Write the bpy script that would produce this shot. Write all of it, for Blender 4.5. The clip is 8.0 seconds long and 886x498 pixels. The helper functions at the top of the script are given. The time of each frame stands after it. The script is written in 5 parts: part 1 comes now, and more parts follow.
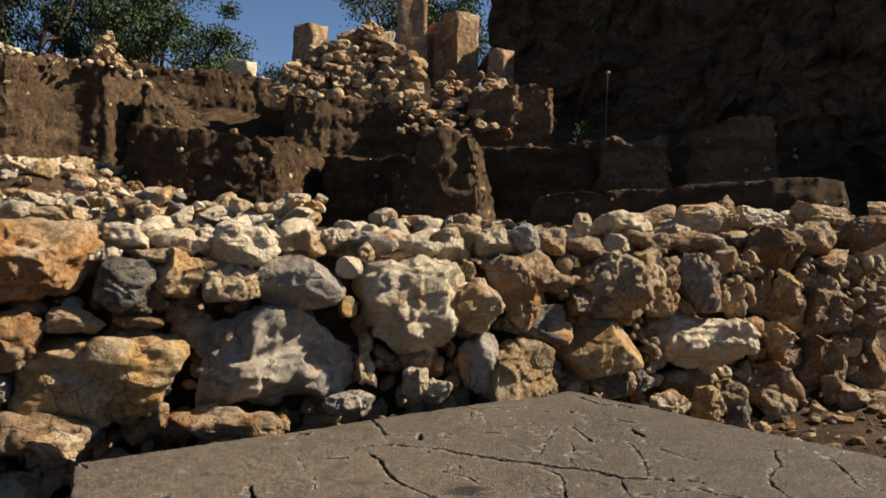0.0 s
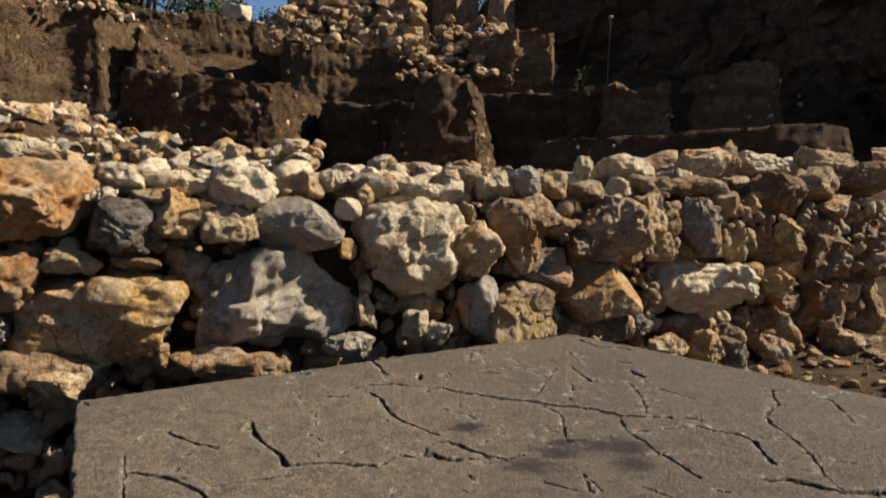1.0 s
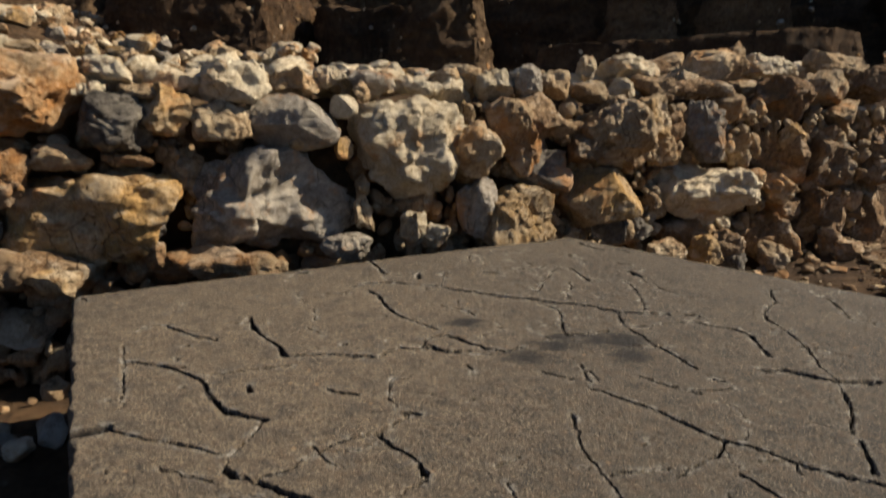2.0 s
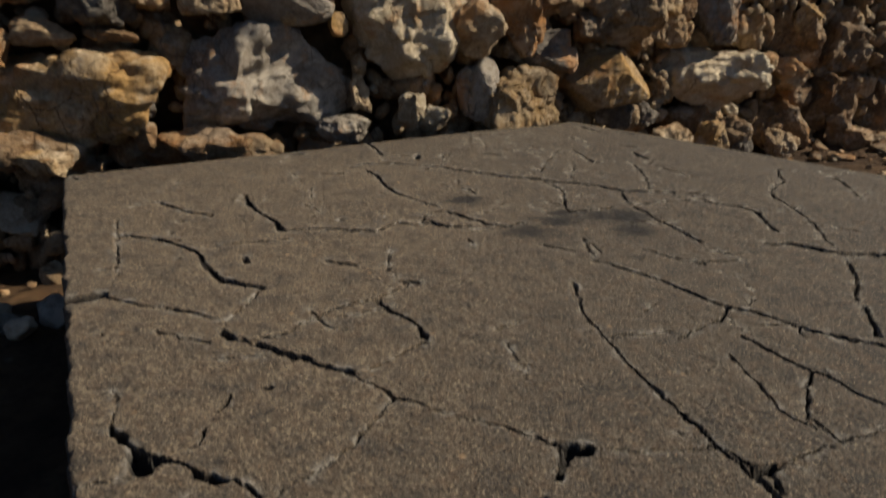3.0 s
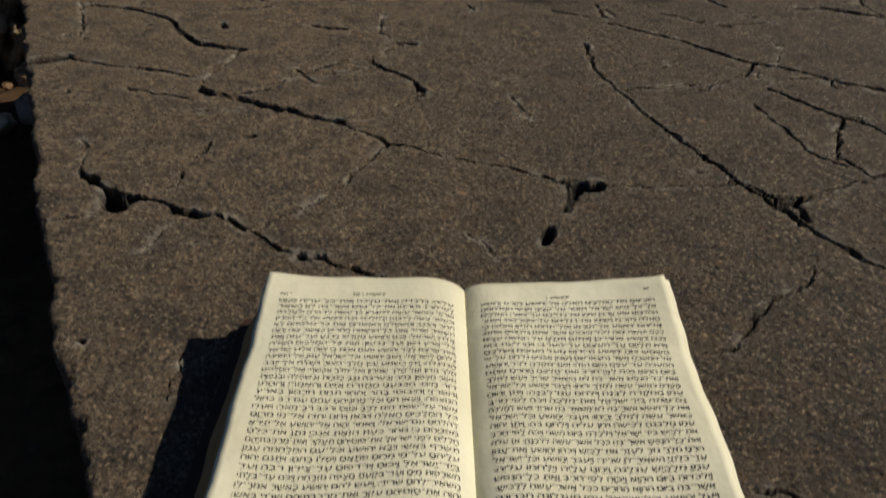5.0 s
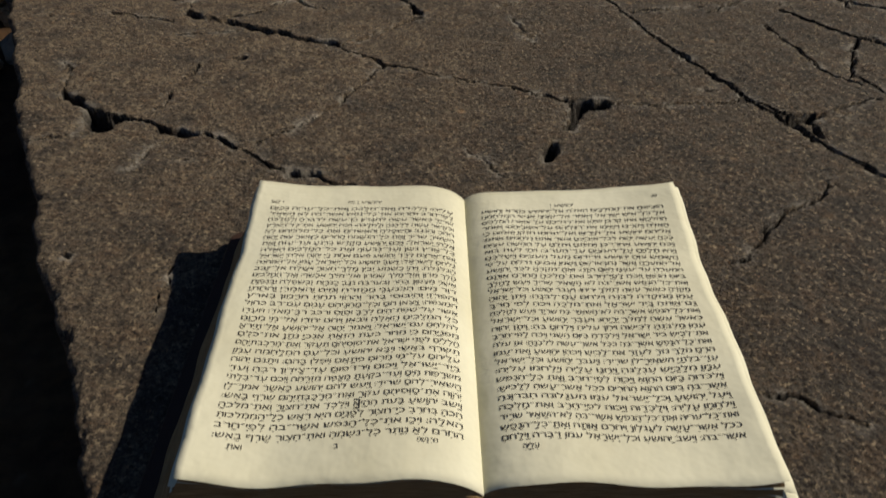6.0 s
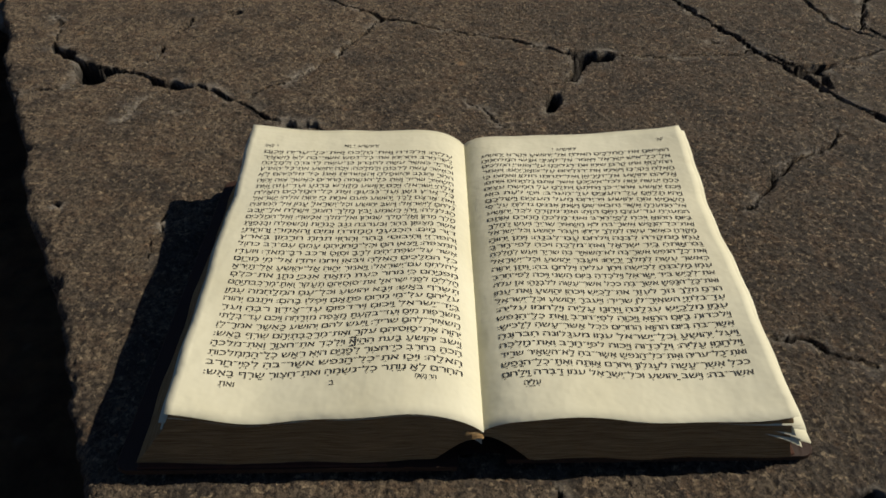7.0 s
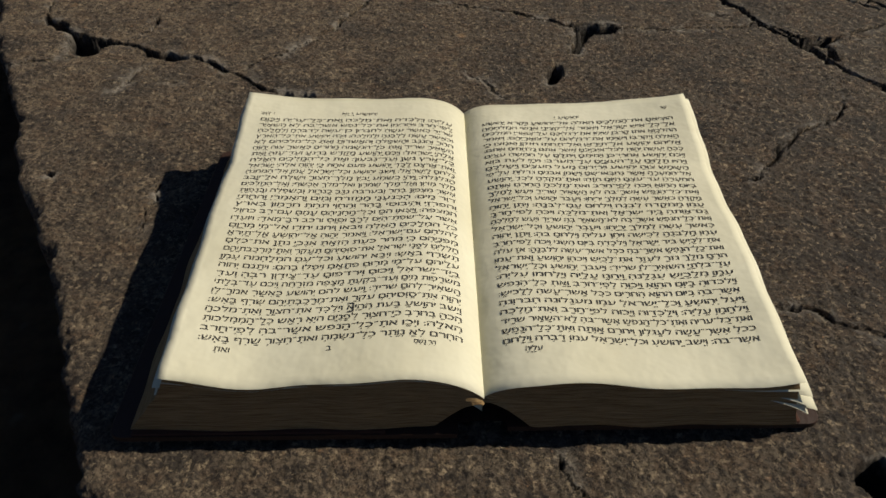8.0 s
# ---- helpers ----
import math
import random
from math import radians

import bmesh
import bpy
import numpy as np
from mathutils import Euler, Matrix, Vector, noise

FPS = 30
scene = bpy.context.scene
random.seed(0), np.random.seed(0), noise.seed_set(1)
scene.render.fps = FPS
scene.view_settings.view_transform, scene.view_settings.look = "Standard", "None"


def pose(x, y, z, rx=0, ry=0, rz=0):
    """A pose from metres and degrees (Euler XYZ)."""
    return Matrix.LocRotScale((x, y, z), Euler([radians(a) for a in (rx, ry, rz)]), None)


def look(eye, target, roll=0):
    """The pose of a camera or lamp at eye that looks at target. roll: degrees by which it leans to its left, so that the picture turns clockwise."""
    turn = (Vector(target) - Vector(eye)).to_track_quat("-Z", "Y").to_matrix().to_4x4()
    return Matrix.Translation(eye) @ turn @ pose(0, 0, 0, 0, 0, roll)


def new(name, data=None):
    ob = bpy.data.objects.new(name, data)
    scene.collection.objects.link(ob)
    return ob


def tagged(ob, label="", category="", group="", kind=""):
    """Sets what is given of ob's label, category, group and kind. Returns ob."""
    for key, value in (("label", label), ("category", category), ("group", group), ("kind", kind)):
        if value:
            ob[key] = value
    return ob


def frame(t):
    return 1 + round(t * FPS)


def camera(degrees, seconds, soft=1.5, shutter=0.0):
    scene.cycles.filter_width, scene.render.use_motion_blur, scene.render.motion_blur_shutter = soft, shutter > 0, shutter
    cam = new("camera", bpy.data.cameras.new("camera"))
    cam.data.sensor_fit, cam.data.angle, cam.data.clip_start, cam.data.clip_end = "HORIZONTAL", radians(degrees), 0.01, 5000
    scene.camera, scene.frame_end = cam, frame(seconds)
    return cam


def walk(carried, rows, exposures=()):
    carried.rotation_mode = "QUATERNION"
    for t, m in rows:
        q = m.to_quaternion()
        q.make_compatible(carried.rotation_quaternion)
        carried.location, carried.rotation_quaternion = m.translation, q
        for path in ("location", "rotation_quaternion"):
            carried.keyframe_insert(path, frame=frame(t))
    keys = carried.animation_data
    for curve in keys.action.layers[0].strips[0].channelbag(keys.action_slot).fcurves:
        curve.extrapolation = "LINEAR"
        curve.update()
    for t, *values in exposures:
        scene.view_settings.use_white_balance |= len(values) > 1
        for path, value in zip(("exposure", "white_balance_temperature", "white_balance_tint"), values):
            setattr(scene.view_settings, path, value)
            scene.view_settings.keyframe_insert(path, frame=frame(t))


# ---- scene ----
cam = camera(64.5, 8.0, soft=1.45, shutter=0.7)
PATH = [
    (0, (0.093, 0.1, 0.661), (-0.022, 2.095, 0.575), 1.4),
    (0.5, (0.092, 0.111, 0.649), (-0.021, 2.103, 0.506), 1.5),
    (1, (0.088, 0.12, 0.627), (-0.019, 2.104, 0.403), 1.5),
    (2.5, (0.087, 0.156, 0.536), (0.0, 2.065, -0.056), 1.7),
    (3, (0.089, 0.165, 0.498), (0.007, 2.029, -0.224), 1.6),
    (3.5, (0.092, 0.172, 0.461), (0.013, 1.985, -0.38), 1.4),
    (4, (0.093, 0.177, 0.425), (0.019, 1.938, -0.522), 1.3),
    (4.5, (0.095, 0.181, 0.388), (0.023, 1.884, -0.658), 1.1),
    (5, (0.096, 0.182, 0.358), (0.027, 1.835, -0.766), 1.0),
    (6.5, (0.098, 0.178, 0.304), (0.035, 1.734, -0.95), 0.6),
    (7, (0.099, 0.176, 0.293), (0.034, 1.717, -0.98), 0.5),
    (7.5, (0.099, 0.176, 0.286), (0.035, 1.702, -1.006), 0.5),
    (8, (0.099, 0.175, 0.28), (0.037, 1.692, -1.023), 0.6),
]
walk(cam, [(t, look(eye, target, roll)) for t, eye, target, roll in PATH],
     exposures=((0.0, 0.85), (1.0, 0.85), (2.5, 0.4), (3.5, 0.05), (4.5, -0.28), (5.0, -0.33), (6.5, -0.29), (8.0, -0.28)))

# ---- light: low clear sun from the side, blue sky ----
SUN_AZ, SUN_EL = radians(11), radians(40)          # azimuth from +x towards +y
SUN_DIR = Vector((math.cos(SUN_EL) * math.cos(SUN_AZ), math.cos(SUN_EL) * math.sin(SUN_AZ), math.sin(SUN_EL)))
world = bpy.data.worlds.new("world")
scene.world = world
world.use_nodes = True
wn = world.node_tree
sky = wn.nodes.new("ShaderNodeTexSky")
sky.sky_type, sky.sun_disc = "NISHITA", False
sky.sun_elevation, sky.sun_rotation = SUN_EL, radians(90) - SUN_AZ
sky.air_density, sky.dust_density, sky.ozone_density = 0.8, 0.2, 4.0
wn.links.new(sky.outputs[0], wn.nodes["Background"].inputs[0])
wn.nodes["Background"].inputs[1].default_value = 0.054
lamp = bpy.data.lights.new("sun", "SUN")
lamp.energy, lamp.angle, lamp.color = 5.3, radians(0.6), (1.0, 0.90, 0.74)
sun = new("sun", lamp)
sun.matrix_world = look(SUN_DIR * 30, (0, 0, 0))


# ---- materials ----
class Nodes:
    """Short hand for building one node material."""

    def __init__(self, name, rough=0.9):
        self.m = bpy.data.materials.new(name)
        self.m.use_nodes = True
        self.t = self.m.node_tree
        self.b = self.t.nodes["Principled BSDF"]
        self.b.inputs["Roughness"].default_value = rough
        self.b.inputs["Specular IOR Level"].default_value = 0.25
        self.pos = self.t.nodes.new("ShaderNodeNewGeometry").outputs["Position"]

    def put(self, value, socket):
        if hasattr(value, "is_linked"):
            self.t.links.new(value, socket)
        else:
            socket.default_value = value

    def noise(self, scale, detail=6.0, rough=0.6, vec=None, kind="ShaderNodeTexNoise"):
        n = self.t.nodes.new(kind)
        self.put(self.pos if vec is None else vec, n.inputs["Vector"])
        n.inputs["Scale"].default_value = scale
        if kind == "ShaderNodeTexNoise":
            n.inputs["Detail"].default_value, n.inputs["Roughness"].default_value = detail, rough
            return n.outputs["Fac"]
        return n.outputs["Distance"]

    def colour_noise(self, scale):
        n = self.t.nodes.new("ShaderNodeTexNoise")
        self.put(self.pos, n.inputs["Vector"])
        n.inputs["Scale"].default_value, n.inputs["Detail"].default_value = scale, 5.0
        return n.outputs["Color"]

    def stretch(self, sx, sy, sz):
        n = self.t.nodes.new("ShaderNodeMapping")
        self.put(self.pos, n.inputs["Vector"])
        n.inputs["Scale"].default_value = (sx, sy, sz)
        return n.outputs[0]

    def ramp(self, fac, *stops):
        n = self.t.nodes.new("ShaderNodeValToRGB")
        e = n.color_ramp.elements
        while len(e) < len(stops):
            e.new(0.5)
        for el, (at, c) in zip(e, stops):
            el.position = at
            el.color = (*c, 1) if isinstance(c, tuple) else (c, c, c, 1)
        self.put(fac, n.inputs[0])
        return n.outputs[0]

    def mix(self, fac, a, b, blend="MIX"):
        n = self.t.nodes.new("ShaderNodeMix")
        n.data_type, n.blend_type = "RGBA", blend
        for value, socket in ((fac, n.inputs[0]), (a, n.inputs[6]), (b, n.inputs[7])):
            self.put((*value, 1) if isinstance(value, tuple) else value, socket)
        return n.outputs[2]

    def math(self, op, a, b=0.0):
        n = self.t.nodes.new("ShaderNodeMath")
        n.operation = op
        self.put(a, n.inputs[0])
        self.put(b, n.inputs[1])
        return n.outputs[0]

    def random(self):
        return self.t.nodes.new("ShaderNodeObjectInfo").outputs["Random"]

    def attribute(self, name):
        n = self.t.nodes.new("ShaderNodeAttribute")
        n.attribute_name = name
        return n.outputs["Fac"]

    def bump(self, height, distance, strength=1.0, below=None):
        n = self.t.nodes.new("ShaderNodeBump")
        n.inputs["Distance"].default_value, n.inputs["Strength"].default_value = distance, strength
        self.put(height, n.inputs["Height"])
        if below is not None:
            self.put(below, n.inputs["Normal"])
        return n.outputs[0]

    def done(self, colour, normal=None):
        self.put(colour if not isinstance(colour, tuple) else (*colour, 1), self.b.inputs["Base Color"])
        if normal is not None:
            self.put(normal, self.b.inputs["Normal"])
        return self.m


def stone_material(name, base, second, dark, pits=0.5):
    """Weathered limestone: patches of two colours, stains, pits and grain."""
    k = Nodes(name, 0.9)
    patches = k.ramp(k.noise(5.0, 6, 0.65), (0.42, 0.0), (0.58, 1.0))
    col = k.mix(patches, base, second)
    fine = k.noise(46.0, 8, 0.75)
    col = k.mix(k.ramp(fine, (0.36, 0.0), (0.62, 1.0)), k.mix(0.65, col, dark), col)
    crust = k.ramp(k.noise(11.0, 8, 0.72), (0.55, 0.0), (0.65, 1.0))
    col = k.mix(k.math("MULTIPLY", crust, 0.65), col, dark)
    bleach = k.ramp(k.noise(7.0, 7, 0.7, k.stretch(1.0, 1.0, 1.6)), (0.53, 0.0), (0.63, 0.75))
    col = k.mix(bleach, col, k.mix(0.65, base, (0.72, 0.62, 0.47)))
    pit = k.ramp(k.noise(60.0, kind="ShaderNodeTexVoronoi"), (0.05, 0.0), (0.30, 1.0))
    spots = k.ramp(k.noise(9.0, 3), (0.46, 0.0), (0.58, pits))
    hole = k.math("MULTIPLY", k.math("SUBTRACT", 1.0, pit), spots)
    col = k.mix(hole, col, dark)
    warp = k.t.nodes.new("ShaderNodeVectorMath")
    warp.operation = "ADD"
    k.put(k.pos, warp.inputs[0])
    k.put(k.mix(1.0, k.colour_noise(7.0), (0.16, 0.16, 0.16), "MULTIPLY"), warp.inputs[1])
    split = k.t.nodes.new("ShaderNodeTexVoronoi")
    split.feature = "DISTANCE_TO_EDGE"
    split.inputs["Scale"].default_value = 8.0
    k.put(warp.outputs[0], split.inputs["Vector"])
    seam = k.ramp(split.outputs["Distance"], (0.0, 1.0), (0.028, 0.0))
    seam = k.math("MULTIPLY", seam, k.ramp(k.noise(4.0, 3), (0.47, 0.0), (0.56, 0.85)))
    col = k.mix(seam, col, dark)
    rust = k.ramp(k.noise(3.6, 7, 0.7, k.stretch(1.0, 1.0, 1.3)), (0.54, 0.0), (0.63, 0.7))
    col = k.mix(rust, col, (0.52, 0.25, 0.085))
    col = k.mix(k.ramp(k.noise(6.5, 6, 0.7), (0.60, 0.0), (0.68, 0.55)), col, (0.31, 0.275, 0.235))
    tone = k.ramp(k.random(), (0.0, 0.74), (1.0, 1.16))
    col = k.mix(1.0, col, tone, "MULTIPLY")
    facet = k.noise(9.0, kind="ShaderNodeTexVoronoi", vec=warp.outputs[0])
    n = k.bump(facet, 0.022, 0.6)
    n = k.bump(k.noise(14.0, 10, 0.70), 0.050, 0.9, n)
    n = k.bump(k.math("SUBTRACT", 1.0, seam), 0.015, 0.8, n)
    n = k.bump(k.noise(55.0, 8, 0.75), 0.012, 0.9, n)
    n = k.bump(hole, 0.012, 0.8, n)
    return k.done(col, n)


STONE = {
    "tan": stone_material("tan_limestone", (0.54, 0.37, 0.20), (0.62, 0.48, 0.30), (0.19, 0.105, 0.05)),
    "orange": stone_material("orange_limestone", (0.58, 0.27, 0.085), (0.58, 0.42, 0.24), (0.20, 0.09, 0.035), 0.9),
    "ochre": stone_material("ochre_limestone", (0.58, 0.35, 0.125), (0.56, 0.42, 0.25), (0.18, 0.095, 0.04), 0.9),
    "grey": stone_material("grey_limestone", (0.37, 0.325, 0.27), (0.46, 0.39, 0.30), (0.17, 0.13, 0.092), 0.5),
    "white": stone_material("pale_limestone", (0.68, 0.56, 0.38), (0.76, 0.66, 0.48), (0.40, 0.28, 0.155), 0.4),
    "brown": stone_material("brown_limestone", (0.32, 0.19, 0.09), (0.42, 0.29, 0.165), (0.10, 0.055, 0.03)),
    "dark": stone_material("dark_stone", (0.165, 0.14, 0.112), (0.32, 0.275, 0.215), (0.058, 0.045, 0.036), 0.9),
}


def earth_material(name, base, second, dark):
    """Dry cut earth with small stones in it."""
    k = Nodes(name, 0.95)
    col = k.mix(k.ramp(k.noise(2.2, 6, 0.65), (0.35, 0.0), (0.65, 1.0)), base, second)
    col = k.mix(k.ramp(k.noise(18.0, 8, 0.75), (0.40, 0.0), (0.60, 1.0)), k.mix(0.75, col, dark), col)
    col = k.mix(k.ramp(k.noise(4.3, 6, 0.7), (0.54, 0.0), (0.64, 0.6)), col, k.mix(0.5, second, (0.30, 0.15, 0.06)))
    pebble = k.ramp(k.noise(14.0, kind="ShaderNodeTexVoronoi"), (0.10, 1.0), (0.17, 0.0))
    where = k.ramp(k.noise(5.0, 3), (0.52, 0.0), (0.60, 0.8))
    col = k.mix(k.math("MULTIPLY", pebble, where), col, (0.42, 0.34, 0.24))
    seams = k.ramp(k.noise(1.6, 6, 0.6, k.stretch(1.0, 1.0, 5.0)), (0.45, 0.0), (0.62, 0.6))
    col = k.mix(seams, col, dark)
    n = k.bump(k.noise(7.0, 10, 0.75), 0.20, 1.0)
    n = k.bump(k.noise(38.0, 8, 0.78), 0.05, 1.0, n)
    return k.done(col, n)


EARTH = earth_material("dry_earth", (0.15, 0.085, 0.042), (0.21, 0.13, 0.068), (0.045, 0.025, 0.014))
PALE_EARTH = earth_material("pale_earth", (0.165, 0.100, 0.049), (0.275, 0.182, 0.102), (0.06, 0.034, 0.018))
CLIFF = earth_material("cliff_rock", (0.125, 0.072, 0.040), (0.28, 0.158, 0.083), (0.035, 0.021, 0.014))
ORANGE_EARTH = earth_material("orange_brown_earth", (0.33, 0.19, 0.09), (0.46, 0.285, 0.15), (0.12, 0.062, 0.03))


def basalt_material():
    """Brown-grey basalt with coarse grain, soot stains and pale chipped lips along the cracks."""
    k = Nodes("cracked_basalt", 0.8)
    col = k.mix(k.ramp(k.noise(3.2, 7, 0.68), (0.38, 0.0), (0.62, 1.0)), (0.074, 0.064, 0.053), (0.122, 0.101, 0.075))
    col = k.mix(k.math("MULTIPLY", k.attribute("tan_blend"), 0.95), col, (0.225, 0.172, 0.115))
    col = k.mix(k.ramp(k.noise(46.0, 6, 0.7), (0.46, 0.0), (0.60, 0.75)), col, (0.150, 0.100, 0.062))
    col = k.mix(k.ramp(k.noise(19.0, 7, 0.72), (0.48, 0.0), (0.62, 0.75)), col, (0.050, 0.045, 0.040))
    col = k.mix(k.ramp(k.noise(210.0, 5, 0.8), (0.40, 0.85), (0.50, 0.0)), col, (0.022, 0.018, 0.016))
    col = k.mix(k.ramp(k.noise(430.0, 3, 0.8), (0.42, 0.8), (0.52, 0.0)), col, (0.030, 0.025, 0.022))
    col = k.mix(k.ramp(k.noise(260.0, 4, 0.75), (0.55, 0.0), (0.66, 0.75)), col, (0.46, 0.36, 0.23))
    col = k.mix(k.ramp(k.noise(120.0, 5, 0.75), (0.63, 0.0), (0.70, 0.8)), col, (0.38, 0.23, 0.125))
    col = k.mix(k.ramp(k.noise(95.0, 4, 0.7), (0.40, 0.40), (0.49, 0.0)), col, (0.032, 0.027, 0.023))
    rust = k.ramp(k.noise(24.0, kind="ShaderNodeTexVoronoi"), (0.05, 0.8), (0.14, 0.0))
    col = k.mix(k.math("MULTIPLY", rust, k.ramp(k.noise(7.0, 2), (0.55, 0.0), (0.62, 1.0))), col, (0.34, 0.21, 0.11))
    chip = k.math("MULTIPLY", k.attribute("lip"), k.ramp(k.noise(38.0, 6, 0.75), (0.50, 0.0), (0.60, 0.9)))
    col = k.mix(chip, col, (0.40, 0.36, 0.30))
    soot = k.ramp(k.math("ADD", k.attribute("soot"), k.math("MULTIPLY", k.math("SUBTRACT", k.noise(15.0, 8, 0.75, k.stretch(0.5, 1.6, 1.0)), 0.5), 3.0)), (0.35, 0.0), (0.95, 0.90))
    col = k.mix(soot, col, (0.014, 0.013, 0.013))
    # near-black painted in and beside the cracks, standing in for their shade
    crack_shade = k.ramp(k.attribute("crack_shade"), (0.25, 0.0), (0.6, 0.9))
    col = k.mix(crack_shade, col, (0.014, 0.012, 0.011))
    n = k.bump(k.noise(30.0, 8, 0.7), 0.007, 0.6)
    n = k.bump(k.noise(95.0, 4, 0.7), 0.0025, 0.7, n)
    n = k.bump(k.noise(330.0, 5, 0.8), 0.0034, 1.0, n)
    return k.done(col, n)


BASALT = basalt_material()


def plain_material(name, base, second, scale, rough=0.8, depth=0.001, fine=300.0):
    k = Nodes(name, rough)
    col = k.mix(k.noise(scale, 5, 0.6), base, second)
    return k.done(col, k.bump(k.noise(fine, 4, 0.6), depth, 0.5))


def paper_material():
    k = Nodes("old_paper", 0.75)
    col = k.mix(k.ramp(k.noise(14.0, 5, 0.6), (0.35, 0.0), (0.7, 1.0)), (0.70, 0.68, 0.52), (0.60, 0.575, 0.42))
    col = k.mix(k.ramp(k.noise(60.0, 6, 0.7), (0.62, 0.0), (0.8, 0.25)), col, (0.50, 0.42, 0.27))
    return k.done(col, k.bump(k.noise(22.0, 4, 0.55), 0.004, 0.7))


def edge_material():
    """The cut edge of a block of thin sheets."""
    k = Nodes("page_edges", 0.9)
    lines = k.noise(10.0, 3, 0.7, k.stretch(6.0, 6.0, 260.0))
    col = k.mix(k.ramp(lines, (0.35, 0.0), (0.65, 1.0)), (0.20, 0.115, 0.045), (0.50, 0.34, 0.16))
    return k.done(col, k.bump(lines, 0.0012, 0.9))


PAPER, EDGES = paper_material(), edge_material()
INK = plain_material("printing_ink", (0.035, 0.032, 0.028), (0.06, 0.055, 0.045), 200.0, 0.7)
LEATHER = plain_material("worn_dark_leather", (0.022, 0.014, 0.011), (0.05, 0.025, 0.017), 40.0, 0.6)
RED_BOARD = plain_material("red_board_edge", (0.09, 0.035, 0.02), (0.04, 0.02, 0.015), 90.0, 0.8)
BARK = plain_material("bark", (0.10, 0.075, 0.05), (0.05, 0.04, 0.03), 14.0, 0.95, 0.02, 30.0)
METAL = plain_material("rusty_metal", (0.10, 0.07, 0.05), (0.16, 0.11, 0.08), 30.0, 0.5)


def leaf_material(name, a, b):
    k = Nodes(name, 0.6)
    isle = k.t.nodes.new("ShaderNodeNewGeometry").outputs["Random Per Island"]
    return k.done(k.mix(isle, a, b))


LEAF = leaf_material("olive_green_leaves", (0.022, 0.040, 0.010), (0.060, 0.080, 0.020))
DARK_LEAF = leaf_material("dark_green_leaves", (0.010, 0.020, 0.008), (0.026, 0.040, 0.013))


# ---- mesh helpers ----
def link_mesh(name, verts, faces, material, parent=None, smooth=True):
    me = bpy.data.meshes.new(name)
    me.from_pydata([tuple(v) for v in verts], [], faces)
    me.materials.append(material)
    if smooth:
        me.polygons.foreach_set("use_smooth", [True] * len(me.polygons))
    ob = new(name, me)
    ob.parent = parent
    return ob


def part(name, bm, material, parent, label="", smooth=False):
    me = bpy.data.meshes.new(name)
    bmesh.ops.recalc_face_normals(bm, faces=bm.faces)
    bm.to_mesh(me)
    bm.free()
    me.materials.append(material)
    if smooth:
        me.polygons.foreach_set("use_smooth", [True] * len(me.polygons))
    ob = new(name, me)
    ob.parent = parent
    return tagged(ob, label) if label else ob


def hash_grid(ix, iy, seed):
    h = np.sin(ix * 127.1 + iy * 311.7 + seed * 74.7) * 43758.5453
    return h - np.floor(h)


def vnoise(x, y, seed=0):
    """Smooth value noise, 0 to 1."""
    ix, iy = np.floor(x), np.floor(y)
    fx, fy = x - ix, y - iy
    fx, fy = fx * fx * (3 - 2 * fx), fy * fy * (3 - 2 * fy)
    a, b = hash_grid(ix, iy, seed), hash_grid(ix + 1, iy, seed)
    c, d = hash_grid(ix, iy + 1, seed), hash_grid(ix + 1, iy + 1, seed)
    return (a * (1 - fx) + b * fx) * (1 - fy) + (c * (1 - fx) + d * fx) * fy


def fbm(x, y, seed=0, octaves=4):
    total, amp = 0.0, 0.5
    for i in range(octaves):
        total = total + amp * vnoise(x * 2 ** i, y * 2 ** i, seed + i * 13)
        amp *= 0.5
    return total / (1 - 0.5 ** octaves)


def vnoise3(p, seed=0):
    """Smooth value noise in space, -1 to 1, for an array of points."""
    i = np.floor(p)
    f = p - i
    f = f * f * f * (f * (f * 6 - 15) + 10)
    total = 0.0
    for dx in (0, 1):
        for dy in (0, 1):
            for dz in (0, 1):
                h = np.sin((i[:, 0] + dx) * 127.1 + (i[:, 1] + dy) * 311.7 + (i[:, 2] + dz) * 191.3 + seed * 17.17) * 43758.5453
                w = (f[:, 0] if dx else 1 - f[:, 0]) * (f[:, 1] if dy else 1 - f[:, 1]) * (f[:, 2] if dz else 1 - f[:, 2])
                total = total + w * (h - np.floor(h))
    return total * 2 - 1


def fbm3(p, seed=0, octaves=4, gain=0.5):
    total, amp = 0.0, 1.0
    for i in range(octaves):
        total = total + amp * vnoise3(p * 2.03 ** i, seed + i * 7)
        amp *= gain
    return total


BALLS = {}


def unit_ball(sub):
    """Vertices and triangles of a fine ball."""
    if sub not in BALLS:
        bm = bmesh.new()
        bmesh.ops.create_icosphere(bm, subdivisions=sub, radius=1.0)
        BALLS[sub] = (np.array([v.co[:] for v in bm.verts]), np.array([[v.index for v in f.verts] for f in bm.faces]))
        bm.free()
    return BALLS[sub]


